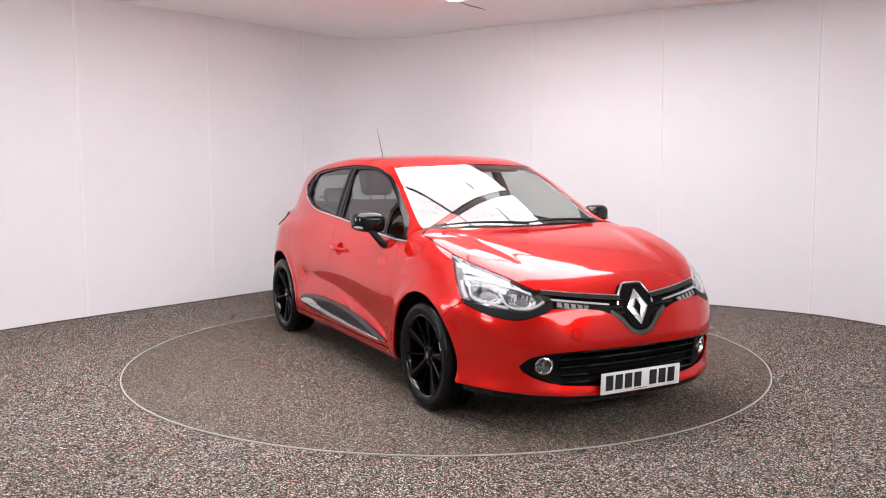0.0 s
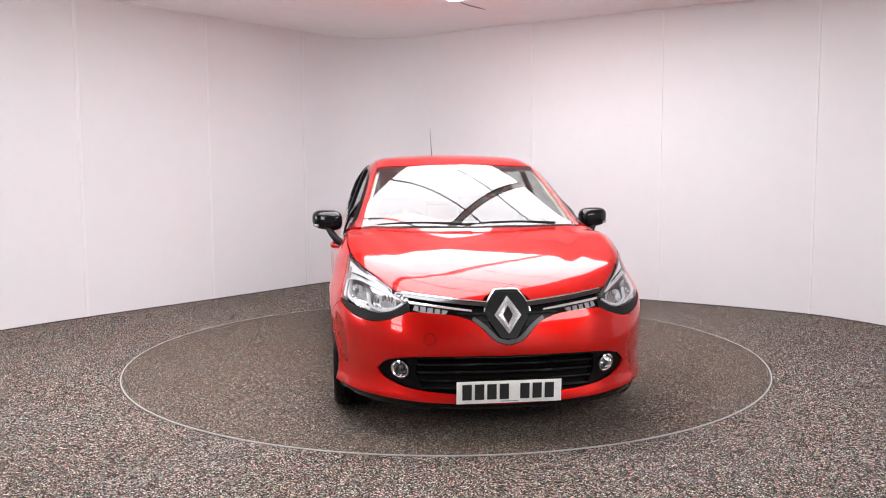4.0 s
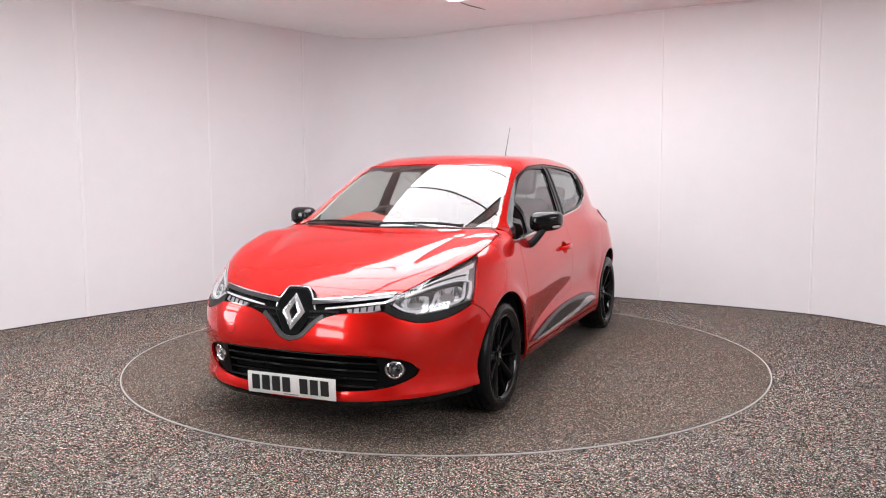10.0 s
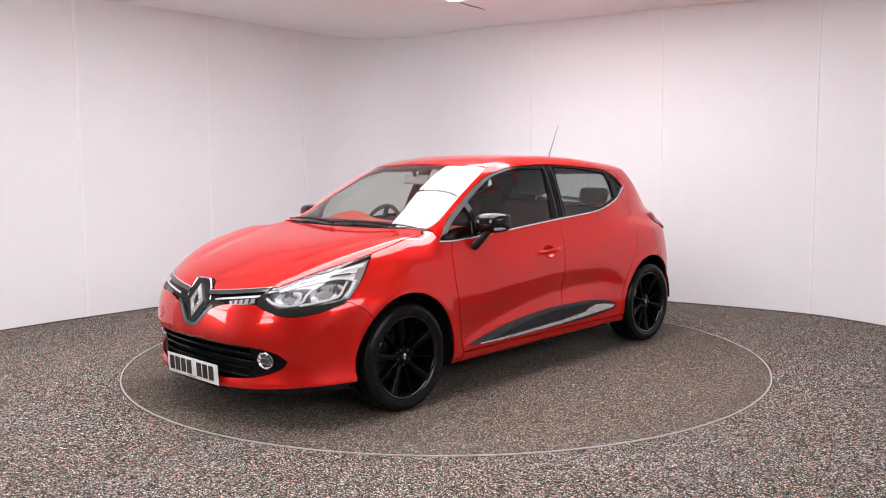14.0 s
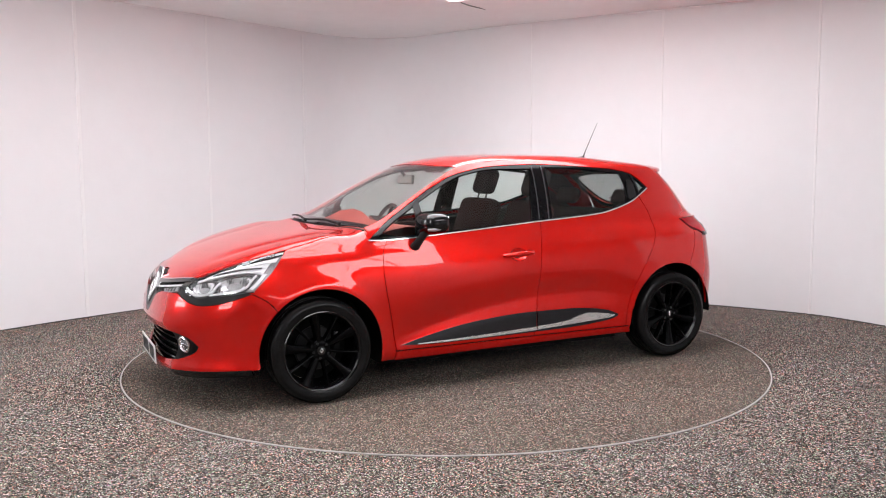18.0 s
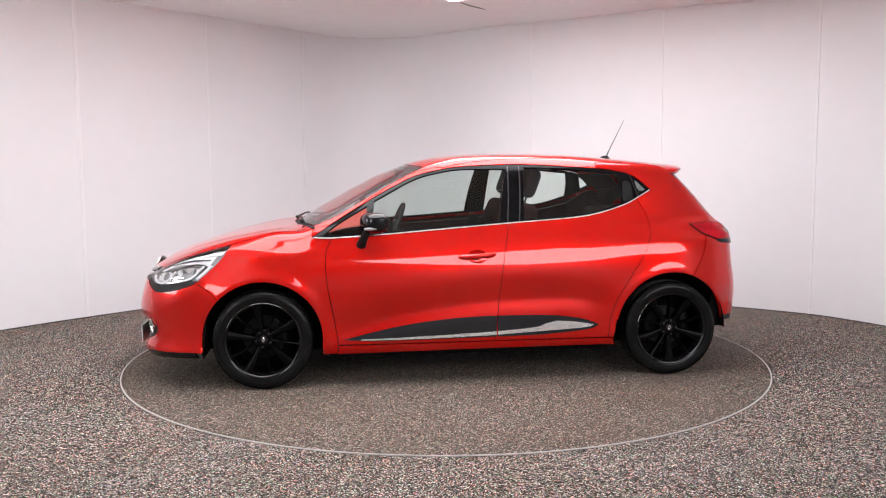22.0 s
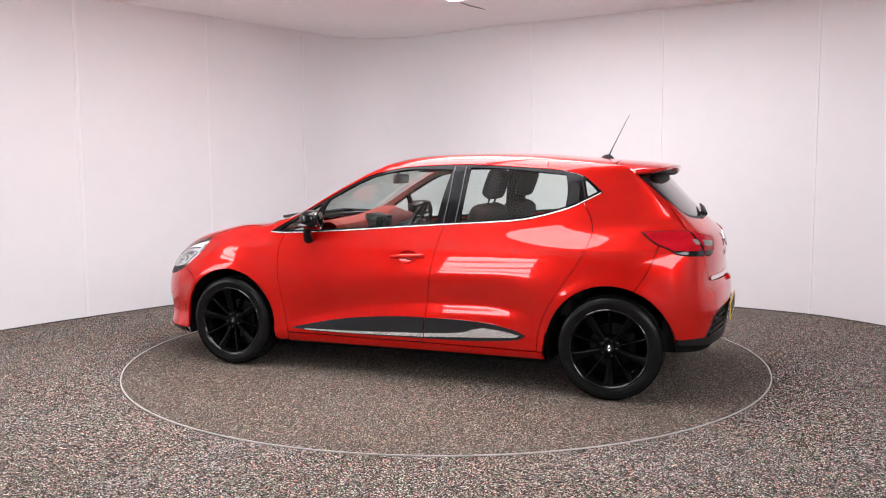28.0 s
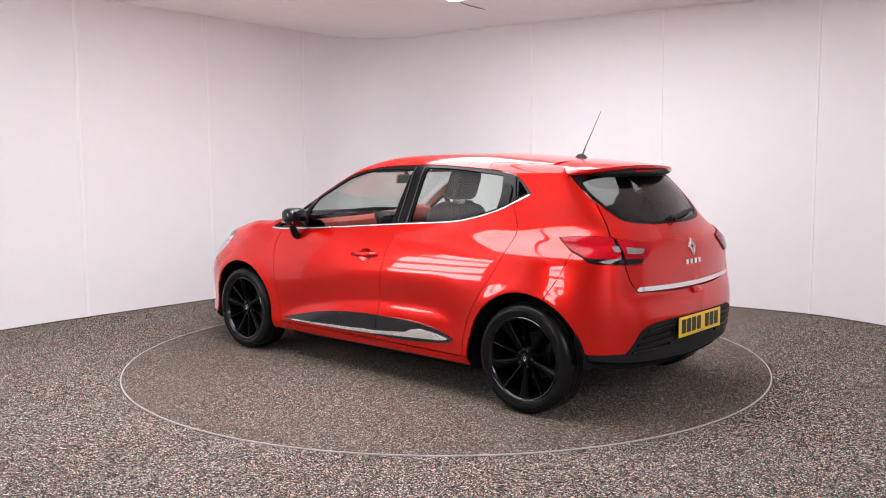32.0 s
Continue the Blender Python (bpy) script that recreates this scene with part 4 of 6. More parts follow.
# bonnet, screen, roof
panel("bonnet", "top", mirrored(joined(top(*HOOD_NOSE), top(*HOOD_LAMP), top(*HOOD_SIDE), top((1.015, 0.672), (1.072, 0.48), (1.107, 0.25), (1.12, 0.0)))), PAINT, CAR, step=0.025, fair="bonnet")
screen = panel("windscreen", "top", mirrored(joined(top(*SCREEN_BASE), top(*SCREEN_SIDE), top(*SCREEN_TOP))), SCREEN, CAR, "curved clear windscreen", thick=0, gap=0.001, off=-0.003, fair="top")
panel("cowl", "top", mirrored(joined(top((1.125, 0.0), (1.112, 0.25), (1.077, 0.48), (1.018, 0.673)), top((1.018, 0.673), (0.970, 0.682)), top((0.970, 0.682), (1.038, 0.48), (1.072, 0.25), (1.085, 0.0)))), BLACK, CAR, "black plastic scuttle", off=-0.012, gap=0)
panel("screen_frit", "top", mirrored(joined(top(*SCREEN_BASE), top((0.970, 0.678), (0.922, 0.668)), top((0.922, 0.668), (0.988, 0.48), (1.022, 0.25), (1.035, 0.0)))), FRAME_BLACK, screen, "black printed lower border", off=-0.007, gap=0, thick=0)
panel("screen_band", "top", mirrored(joined(top((0.352, 0.0), (0.335, 0.30), (0.275, 0.540)), top((0.275, 0.540), (0.345, 0.548)), top((0.345, 0.548), (0.412, 0.30), (0.430, 0.0)))), GLOSS, screen, "black screen-printed band", off=-0.006, gap=0, thick=0)
panel("roof", "top", mirrored(joined(top(*SCREEN_TOP[::-1]), top(*ROOF_SIDE), top((-1.25, 0.490), (-1.25, 0.3), (-1.25, 0.0)))), PAINT, CAR, gap=0.001)

# nose: bumper skin with the intake cut out
INTAKE = mirrored(joined(front((0.0, 0.434), (0.25, 0.434), (0.45, 0.430), (0.58, 0.405), (0.632, 0.357)), front((0.632, 0.357), (0.60, 0.318), (0.48, 0.272), (0.27, 0.247), (0.0, 0.243))))
bumper = panel("front_bumper", "nose", mirrored(joined(
    front(*BUMPER_V), nose(*BROW), side(*BUMPER_SEAM), arch(HUB_F, 0.360, 44, -8), side((1.648, 0.255), (1.66, 0.235)), nose((49.5, 0.235), (40.0, 0.228), (28.0, 0.213), (14, 0.196), (0.0, 0.188)))), PAINT, CAR, step=0.022, holes=[INTAKE])
panel("chin_spoiler", "nose", mirrored(joined(nose((0.0, 0.190), (14, 0.198), (28, 0.215), (40, 0.230), (49.5, 0.237)), nose((49.5, 0.237), (49.5, 0.195)), nose((49.5, 0.195), (30.0, 0.172), (14, 0.155), (0.0, 0.15)))), GLOSS, CAR, "black plastic lip under the bumper", off=-0.004, gap=0)
panel("nose_lining", "nose", mirrored(joined(nose((0, 0.725), (20, 0.715), (30, 0.70), (50, 0.66)), nose((50, 0.66), (52, 0.40), (50, 0.20)), nose((50, 0.20), (25, 0.17), (0, 0.16)))), DARK, CAR, off=-0.055, gap=0, thick=0)
for hand in (1, -1):
    panel("lamp_brow", "nose", joined(nose(*BROW), nose((50.4, 0.664), (50.2, 0.675)), nose(*LAMP_LOW), nose((25.2, 0.692), (25.0, 0.648))), BLACK, CAR, "matt black surround under the headlamp", hand=hand, off=-0.004, gap=0.0015, step=0.02)
panel("grille_backing", "nose", mirrored(joined(front((0.0, 0.752), (0.06, 0.745), (0.11, 0.715), (0.33, 0.725), (0.50, 0.735)), front((0.50, 0.735), (0.505, 0.69), (0.48, 0.645)), front(*BUMPER_V[::-1]))), FRAME_BLACK, CAR, "black grille panel", off=-0.018, gap=0.0)

# tail
panel("tailgate", "tail", mirrored(joined(back((0.0, 1.027), (0.22, 1.030), (0.415, 1.048), (0.488, 1.088), (0.538, 1.160)), side((-1.560, 1.155), (-1.625, 1.068), (-1.687, 0.984)), tail(*TAIL_TOP_IN), tail(*TAIL_LOW_IN), tail((38.0, 0.838), (36.2, 0.75), (33.2, 0.692)), tail((33.2, 0.692), (16, 0.676), (0.0, 0.672)))), PAINT, CAR, step=0.025)
panel("rear_glass", "tail", mirrored(joined(back((0.0, 1.330), (0.3, 1.325), (0.48, 1.305), (0.552, 1.282)), side((-1.416, 1.286), (-1.480, 1.230), (-1.548, 1.166)), back((0.538, 1.160), (0.488, 1.088), (0.415, 1.048), (0.22, 1.030), (0.0, 1.027)))), PRIVACY, CAR, "dark tinted rear window", thick=0, gap=0.001, off=-0.005)
RIM_OUT = joined(back((0.0, 1.330), (0.3, 1.325), (0.48, 1.305), (0.552, 1.282)), side((-1.416, 1.286), (-1.480, 1.230), (-1.548, 1.166)), back((0.538, 1.160), (0.488, 1.088), (0.415, 1.048), (0.22, 1.030), (0.0, 1.027)))
RIM_IN = joined(back((0.0, 1.310), (0.3, 1.306), (0.46, 1.288), (0.522, 1.262)), back((0.522, 1.262), (0.530, 1.215), (0.513, 1.167)), back((0.513, 1.167), (0.466, 1.103), (0.400, 1.064), (0.22, 1.045), (0.0, 1.042)))
panel("glass_border", "tail", mirrored(RIM_OUT), FRAME_BLACK, CAR, "black printed border of the rear window", thick=0, gap=0.0005, off=-0.002, holes=[mirrored(RIM_IN)])
# near-black sheet added behind the rear window's edge to keep the gap dark
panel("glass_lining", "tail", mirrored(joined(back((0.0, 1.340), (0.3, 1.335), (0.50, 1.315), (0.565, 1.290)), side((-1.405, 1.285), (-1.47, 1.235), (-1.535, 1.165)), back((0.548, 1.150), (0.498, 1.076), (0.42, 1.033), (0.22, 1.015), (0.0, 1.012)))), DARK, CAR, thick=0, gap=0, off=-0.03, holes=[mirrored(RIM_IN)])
panel("rear_bumper", "tail", mirrored(joined(tail((0.0, 0.669), (16, 0.673), (33.2, 0.689)), tail((33.2, 0.689), (36.2, 0.75), (38.2, 0.836)), tail(*TAIL_LOW[:4]), side(*REAR_SEAM),
    arch(HUB_R, 0.366, 112, 172), side((-1.66, 0.375), (-1.70, 0.372)), tail((48, 0.372), (38.0, 0.372)), tail((38.0, 0.372), (35.0, 0.43), (32.5, 0.490), (27.0, 0.522)), tail((27.0, 0.522), (14, 0.527), (0.0, 0.527)))), PAINT, CAR, step=0.022)
panel("rear_valance", "tail", mirrored(joined(tail((0.0, 0.526), (14, 0.526), (27.0, 0.521)), tail((27.0, 0.521), (32.5, 0.489), (35.0, 0.43), (38.0, 0.371)), tail((38.0, 0.371), (49.5, 0.371)), tail((49.5, 0.371), (49.0, 0.342)), tail((49.0, 0.342), (30, 0.312), (0.0, 0.290)))), BLACK, CAR, "black ribbed lower rear bumper", off=-0.006, gap=0.001)
panel("tail_lining", "tail", mirrored(joined(tail((0, 0.96), (25, 0.95), (45, 0.95)), tail((45, 0.95), (52, 0.80), (54, 0.5), (54, 0.3)), tail((54, 0.3), (25, 0.25), (0, 0.25)))), DARK, CAR, off=-0.04, gap=0, thick=0)


# ---- fittings of the car ----
def at(kind, u, v, off=0.0, hand=1):
    """A pose on the body: y points outwards, z as far up as it can."""
    q = place(kind, [(u, v)])[0]
    n = gradient(q[None])[0]
    yv = Vector(n)
    xv = yv.cross(Vector((0, 0, 1))).normalized()
    zv = xv.cross(yv)
    m = Matrix((xv, yv, zv)).transposed().to_4x4()
    m.translation = Vector(q) + yv * off
    return Matrix.Diagonal((1, hand, 1, 1)) @ m


def strip(z0, z1, a0, a1, kind="nose", lift=0.0):
    """A level band of the nose or tail between two angles."""
    f = nose if kind == "nose" else tail
    return joined(f((a0, z1), ((a0 + a1) / 2, z1 + lift), (a1, z1)), f((a1, z1), (a1, z0)), f((a1, z0), ((a0 + a1) / 2, z0 + lift), (a0, z0)), f((a0, z0), (a0, z1)))


def diamond_bm(w, h, hole_w, hole_h, deep, m):
    """A rhombus ring with a raised ridge."""
    bm = bmesh.new()
    outer = [(0, h / 2), (w / 2, 0), (0, -h / 2), (-w / 2, 0)]
    ring = [(0, hole_h / 2), (hole_w / 2, 0), (0, -hole_h / 2), (-hole_w / 2, 0)]
    mid = [((a[0] + b[0]) / 2, (a[1] + b[1]) / 2) for a, b in zip(outer, ring)]
    rows = [[bm.verts.new((x, y, z)) for x, z in pts] for pts, y in ((outer, 0.0), (outer, deep * 0.5), (mid, deep), (ring, deep * 0.55), (ring, 0.0))]
    for a, b in zip(rows, rows[1:]):
        for k in range(4):
            bm.faces.new((a[k], a[(k + 1) % 4], b[(k + 1) % 4], b[k]))
    bmesh.ops.transform(bm, matrix=m, verts=bm.verts)
    return bm


def plate_thing(name, m, material, label):
    body_ob = part(name, box_bm(0.52, 0.006, 0.111, m, 0.002), material, CAR, label)
    xs = [0.205, 0.145, 0.085, 0.025, -0.075, -0.135, -0.195]
    for x in xs:
        part("character_bar", box_bm(0.046, 0.002, 0.077, m @ Matrix.Translation((x * 1.02, 0.0045, 0.003))), INK, body_ob, smooth=False)
    part("maker_line", box_bm(0.085, 0.0015, 0.004, m @ Matrix.Translation((0.0, 0.0042, -0.046))), GREY_INK, body_ob, smooth=False)
    for x in (-0.243, 0.243):
        part("fixing_cap", lathe_bm([(0.0005, 0.005), (0.006, 0.0048), (0.0075, 0.003)], 12, m @ Matrix.Translation((x, 0, 0.008))), material, body_ob)


INK = simple("plate_black", (0.012, 0.012, 0.014), 0.4)
GREY_INK = simple("plate_grey", (0.25, 0.26, 0.3), 0.5)
LIP = simple("grille_lip_grey", (0.06, 0.06, 0.062), 0.3, vary=0.1)
BADGE = simple("badge_metal", (0.70, 0.70, 0.71), 0.24, 0.82, vary=0.04)
PALE = simple("lamp_pale_sheen", (0.82, 0.82, 0.83), 0.28, 0.2, vary=0.12, grain=30)


def painted_streak_chrome():
    """Fluted lamp reflector: metal with upright flutes, its light and dark reflections painted as streaks."""
    m, nt, b = node_mat("lamp_reflector")
    put(b, rough=0.32, metal=0.6)
    v = coords(nt)
    v.node.inputs["Scale"].default_value = (1.0, 1.0, 0.18)
    flutes, cloud = noise_tex(nt, v, 170, 2.0), noise_tex(nt, v, 34, 2.0)
    add = nt.nodes.new("ShaderNodeMath")
    add.operation = "ADD"
    link(nt, flutes.outputs["Fac"], add.inputs[0])
    link(nt, cloud.outputs["Fac"], add.inputs[1])
    link(nt, ramp(nt, add.outputs[0], [(0.78, (0.03, 0.03, 0.031)), (0.97, (0.13, 0.13, 0.133)), (1.08, (0.34, 0.34, 0.345)), (1.24, (0.62, 0.62, 0.63))]), b.inputs["Base Color"])
    bump(nt, b, flutes.outputs["Fac"], 0.6, 0.004)
    return m


REFLECTOR = painted_streak_chrome()
HOUSING = simple("lamp_housing_grey", (0.30, 0.30, 0.305), 0.25, 0.4, vary=0.15)
BEZEL = simple("lamp_bezel", (0.07, 0.07, 0.073), 0.22, 0.6, vary=0.15)
FOG_BOWL = simple("fog_bowl", (0.62, 0.62, 0.63), 0.12, 1.0, vary=0.3, grain=60)
GUIDE = simple("light_guide", (0.62, 0.62, 0.63), 0.3, 0.0, vary=0.06)
BAR = simple("grille_chrome", (0.11, 0.11, 0.112), 0.17, 0.95, vary=0.06)
INSERT = simple("clear_insert_lens", (0.25, 0.23, 0.23), 0.15, 0.2, vary=0.3, grain=90)
BULB = simple("bulb_glass", (0.20, 0.20, 0.21), 0.05, vary=0.05, coat=1.0)


def squarish(u0, v0, ru, rv, n=28):
    """A leaning rounded four-sided opening in the lamp."""
    pts = []
    for k in range(n):
        a = 2 * math.pi * k / n
        c, d = math.cos(a), math.sin(a)
        c, d = math.copysign(abs(c) ** 0.6, c), math.copysign(abs(d) ** 0.6, d)
        pts.append((u0 + ru * (c + 0.10 * d), v0 + rv * (d + 0.16 * c)))
    return place("nose", pts)


def ribbon(run, half):
    """The outline of an even strip along a run of the nose, by degrees and height."""
    q = smooth_path([(radians(a), z) for a, z in run], 4)
    d = np.gradient(q, axis=0)
    d /= np.linalg.norm(d, axis=1)[:, None]
    side_step = half * np.stack([-d[:, 1], d[:, 0]], 1)
    return place("nose", np.vstack([q + side_step, (q - side_step)[::-1]]))


def headlamp(hand):
    lamp = new("headlamp")
    lamp.parent = CAR
    tagged(lamp, "clear headlamp with chrome reflectors and a dark bezel")
    outline = joined(top(*HOOD_LAMP), nose(*LAMP_REAR), nose(*LAMP_LOW), nose((25.2, 0.692), (26.5, 0.715), (28.2, 0.742)))
    panel("housing", "nose", outline, HOUSING, lamp, hand=hand, off=-0.045, gap=0.001, thick=0, step=0.02)
    panel("lens", "nose", outline, LAMP_GLASS, lamp, "clear plastic lens", hand=hand, off=-0.001, gap=0.002, thick=0, step=0.02)
    c1, c2 = (radians(33.2), 0.688, 0.068, 0.036), (radians(43.3), 0.712, 0.088, 0.042)
    bez = joined(nose((27.0, 0.690), (30.0, 0.660), (33.5, 0.648), (38.0, 0.655)), nose((38.0, 0.655), (44.6, 0.671), (50.0, 0.690), (52.5, 0.760)), nose((52.5, 0.760), (49.0, 0.768), (42.0, 0.760), (35.0, 0.738), (30.0, 0.715), (27.0, 0.690)))
    panel("bezel", "nose", bez, BEZEL, lamp, "dark lamp bezel", hand=hand, off=-0.024, gap=0, thick=0.02, step=0.014, holes=[squarish(*c1), squarish(*c2)])
    for c in (c1, c2):
        panel("reflector_bowl", "nose", squarish(*c), REFLECTOR, lamp, hand=hand, off=lambda uv, c=c: -0.026 - 0.042 * np.clip(1 - np.hypot((uv[:, 0] - c[0]) / c[2], (uv[:, 1] - c[1]) / c[3]), 0, 1) + 0.0022 * np.abs((uv[:, 0] - c[0]) / c[2] * 3.0 % 1.0 - 0.5), gap=0, thick=0, step=0.011)
    for run in ([(27.4, 0.686), (29.4, 0.661), (32.0, 0.648), (35.0, 0.650), (37.4, 0.668), (38.4, 0.700), (39.4, 0.722)], [(36.8, 0.650), (40.5, 0.661), (45.0, 0.676), (47.6, 0.698), (48.8, 0.738), (49.8, 0.762)]):
        panel("light_guide", "nose", ribbon(run, 0.0055), GUIDE, lamp, "pale light-guide strip", hand=hand, off=-0.011, gap=0, thick=0.012, step=0.012)
    up = [(50.5, 0.690), (53.0, 0.768), (48.0, 0.785), (41.5, 0.776), (35.0, 0.752), (30.5, 0.727)]
    panel("light_guide", "nose", joined(nose(*up[1:]), nose(*[(a, z - 0.010) for a, z in up[:0:-1]])), GUIDE, lamp, hand=hand, off=-0.016, gap=0, thick=0.012, step=0.012)
    # pale upper reflector in three stepped bands, whitened for the ceiling light mirrored in the lens, and the light
    # guide turning up at the rear
    for k in range(3):
        f0, f1 = k / 3 + 0.006, (k + 1) / 3 - 0.008
        base = [(31.5, 0.730), (36.0, 0.752), (42.0, 0.775), (48.0, 0.784), (53.0, 0.772)]
        crest = [(34.0, 0.752), (38.5, 0.782), (44.5, 0.812), (50.5, 0.835), (56.0, 0.852)]
        lo_k = [(p[0] + (q[0] - p[0]) * f0, p[1] + (q[1] - p[1]) * f0) for p, q in zip(base, crest)]
        hi_k = [(p[0] + (q[0] - p[0]) * f1, p[1] + (q[1] - p[1]) * f1) for p, q in zip(base, crest)]
        panel("upper_reflector", "nose", joined(nose(*lo_k), nose(lo_k[-1], hi_k[-1]), nose(*hi_k[::-1]), nose(hi_k[0], lo_k[0])), PALE, lamp, "pale upper reflector band, whitened for lens reflections", hand=hand, off=-0.022 + 0.004 * k, gap=0, thick=0.014, step=0.014)
    slot = [(35.2, 0.757), (40.5, 0.781), (46.5, 0.796), (51.0, 0.799)]
    panel("lamp_slot", "nose", ribbon(slot, 0.003), BEZEL, lamp, "dark slot between the reflector bands", hand=hand, off=-0.014, gap=0, thick=0.008, step=0.012)
    panel("rear_trim", "nose", joined(nose(*LAMP_REAR), nose((50.2, 0.675), (47.6, 0.672)), nose((47.6, 0.672), (51.4, 0.765), (54.2, 0.850)), nose((54.2, 0.850), LAMP_REAR[0])), HOUSING, lamp, hand=hand, off=-0.016, gap=0.001, thick=0.02, step=0.014)
    rear_guide = [(49.6, 0.684), (51.2, 0.720), (52.6, 0.762)]
    panel("light_guide", "nose", joined(nose(*rear_guide), nose(rear_guide[-1], (51.6, 0.766)), nose((51.6, 0.766), (50.2, 0.722), (48.6, 0.690)), nose((48.6, 0.690), rear_guide[0])), GUIDE, lamp, hand=hand, off=-0.012, gap=0, thick=0.012, step=0.012)


def fog_lamp(hand):
    fog = new("fog_lamp")
    fog.parent = CAR
    tagged(fog, "round fog lamp in a chrome ring")
    m = at("front", 0.528, 0.357, -0.022, hand)
    part("chrome_ring", lathe_bm([(0.034, 0.004), (0.036, 0.014), (0.041, 0.019), (0.046, 0.016), (0.048, 0.004), (0.047, -0.02)], 36, m), CHROME, fog)
    part("bowl", lathe_bm([(0.034, 0.008), (0.031, -0.008), (0.022, -0.022), (0.008, -0.03), (0.0005, -0.031)], 36, m), FOG_BOWL, fog)
    part("lens", lathe_bm([(0.0005, 0.014), (0.018, 0.0125), (0.030, 0.009), (0.0345, 0.005)], 36, m), LAMP_GLASS, fog)
    part("bulb", lathe_bm([(0.0005, 0.0), (0.009, -0.004), (0.011, -0.02)], 14, m), BULB, fog)


def nose_fittings():
    lean = Matrix.Translation((2.078, 0, 0.626)) @ Matrix.Rotation(radians(-20), 4, "Y")
    half = smooth_path([(0.0, 0.126), (0.050, 0.125), (0.068, 0.112), (0.100, 0.060), (0.114, 0.0), (0.080, -0.058), (0.048, -0.110), (0.034, -0.122), (0.0, -0.124)], 4)
    ring = [(y, z) for y, z in half] + [(-y, z) for y, z in half[-2:0:-1]]
    bm = bmesh.new()
    back_v = [bm.verts.new(lean @ Vector((-0.07, y, z))) for y, z in ring]
    mid_v = [bm.verts.new(lean @ Vector((-0.004, y, z))) for y, z in ring]
    front_v = [bm.verts.new(lean @ Vector((0.004, y * 0.93, z * 0.93))) for y, z in ring]
    for p, q in ((back_v, mid_v), (mid_v, front_v)):
        for k in range(len(ring)):
            bm.faces.new((p[k], p[(k + 1) % len(ring)], q[(k + 1) % len(ring)], q[k]))
    bm.faces.new(front_v)
    part("badge_shield", bm, FRAME_BLACK, CAR, "black shield behind the badge")
    m = lean @ Matrix.Translation((0.004, 0, 0)) @ Matrix.Rotation(radians(-90), 4, "Z")
    part("badge", diamond_bm(0.134, 0.190, 0.050, 0.092, 0.016, m), BADGE, CAR, "chrome diamond-shaped badge")
    order = [tuple(lean @ Vector((-0.002, y, z + 0.004))) for y, z in sorted([q for q in ring if q[1] > 0.01], key=lambda q: q[0])]
    part("badge_arch", tube_bm(order, 0.0055, 8), SATIN, CAR, "chrome arch over the badge")
    for hand in (1, -1):
        # the bar's two-tone reflection is built in: darkened body, bright strip along the top
        panel("upper_chrome_bar", "nose", joined(front((0.095, 0.690), (0.286, 0.708), (0.505, 0.731)), front((0.505, 0.731), (0.500, 0.711)), front((0.500, 0.711), (0.286, 0.686), (0.10, 0.668)), front((0.10, 0.668), (0.095, 0.690))), BAR, CAR, "chrome bar of the grille", hand=hand, off=0.002, gap=0, thick=0.016, step=0.016)
        panel("chrome_edge", "nose", joined(front((0.095, 0.691), (0.286, 0.709), (0.505, 0.732)), front((0.505, 0.732), (0.504, 0.727)), front((0.504, 0.727), (0.286, 0.704), (0.096, 0.686)), front((0.096, 0.686), (0.095, 0.691))), CHROME, CAR, "bright strip standing in for the highlight on the grille bar", hand=hand, off=0.0045, gap=0, thick=0.006, step=0.016)
        panel("lower_chrome_bar", "nose", joined(front((0.178, 0.657), (0.324, 0.676), (0.478, 0.694)), front((0.478, 0.694), (0.476, 0.684)), front((0.476, 0.684), (0.324, 0.666), (0.178, 0.649)), front((0.178, 0.649), (0.178, 0.657))), BRIGHT, CAR, "narrow chrome bar of the grille", hand=hand, off=0.000, gap=0, thick=0.014, step=0.016)
        drl = panel("day_lamp", "nose", joined(front((0.290, 0.655), (0.452, 0.679)), front((0.452, 0.679), (0.462, 0.655)), front((0.462, 0.655), (0.400, 0.642), (0.310, 0.634)), front((0.310, 0.634), (0.290, 0.655))), LENS_CLEAR, CAR, "clear day-running lamp", hand=hand, off=-0.003, gap=0.001, thick=0.012, step=0.012)
        for k in range(4):
            y = 0.325 + 0.034 * k
            panel("lamp_divider", "nose", joined(front((y, 0.640 + 0.004 * k), (y + 0.007, 0.641 + 0.004 * k)), front((y + 0.007, 0.641 + 0.004 * k), (y + 0.004, 0.661 + 0.0045 * k)), front((y + 0.004, 0.661 + 0.0045 * k), (y - 0.003, 0.660 + 0.0045 * k)), front((y - 0.003, 0.660 + 0.0045 * k), (y, 0.640 + 0.004 * k))), GLOSS, drl, hand=hand, off=0.0, gap=0, thick=0.006, step=0.02)
        panel("fog_surround", "nose", joined(front((0.445, 0.428), (0.58, 0.403), (0.630, 0.357)), front((0.630, 0.357), (0.60, 0.320), (0.48, 0.275), (0.425, 0.266)), front((0.425, 0.266), (0.455, 0.34), (0.445, 0.428))), FRAME_BLACK, CAR, "black plastic fog-lamp surround", hand=hand, off=-0.014, gap=0, thick=0.03, step=0.016, holes=[oval("front", 0.528, 0.357, 0.047, 0.047)])
        headlamp(hand)
        fog_lamp(hand)
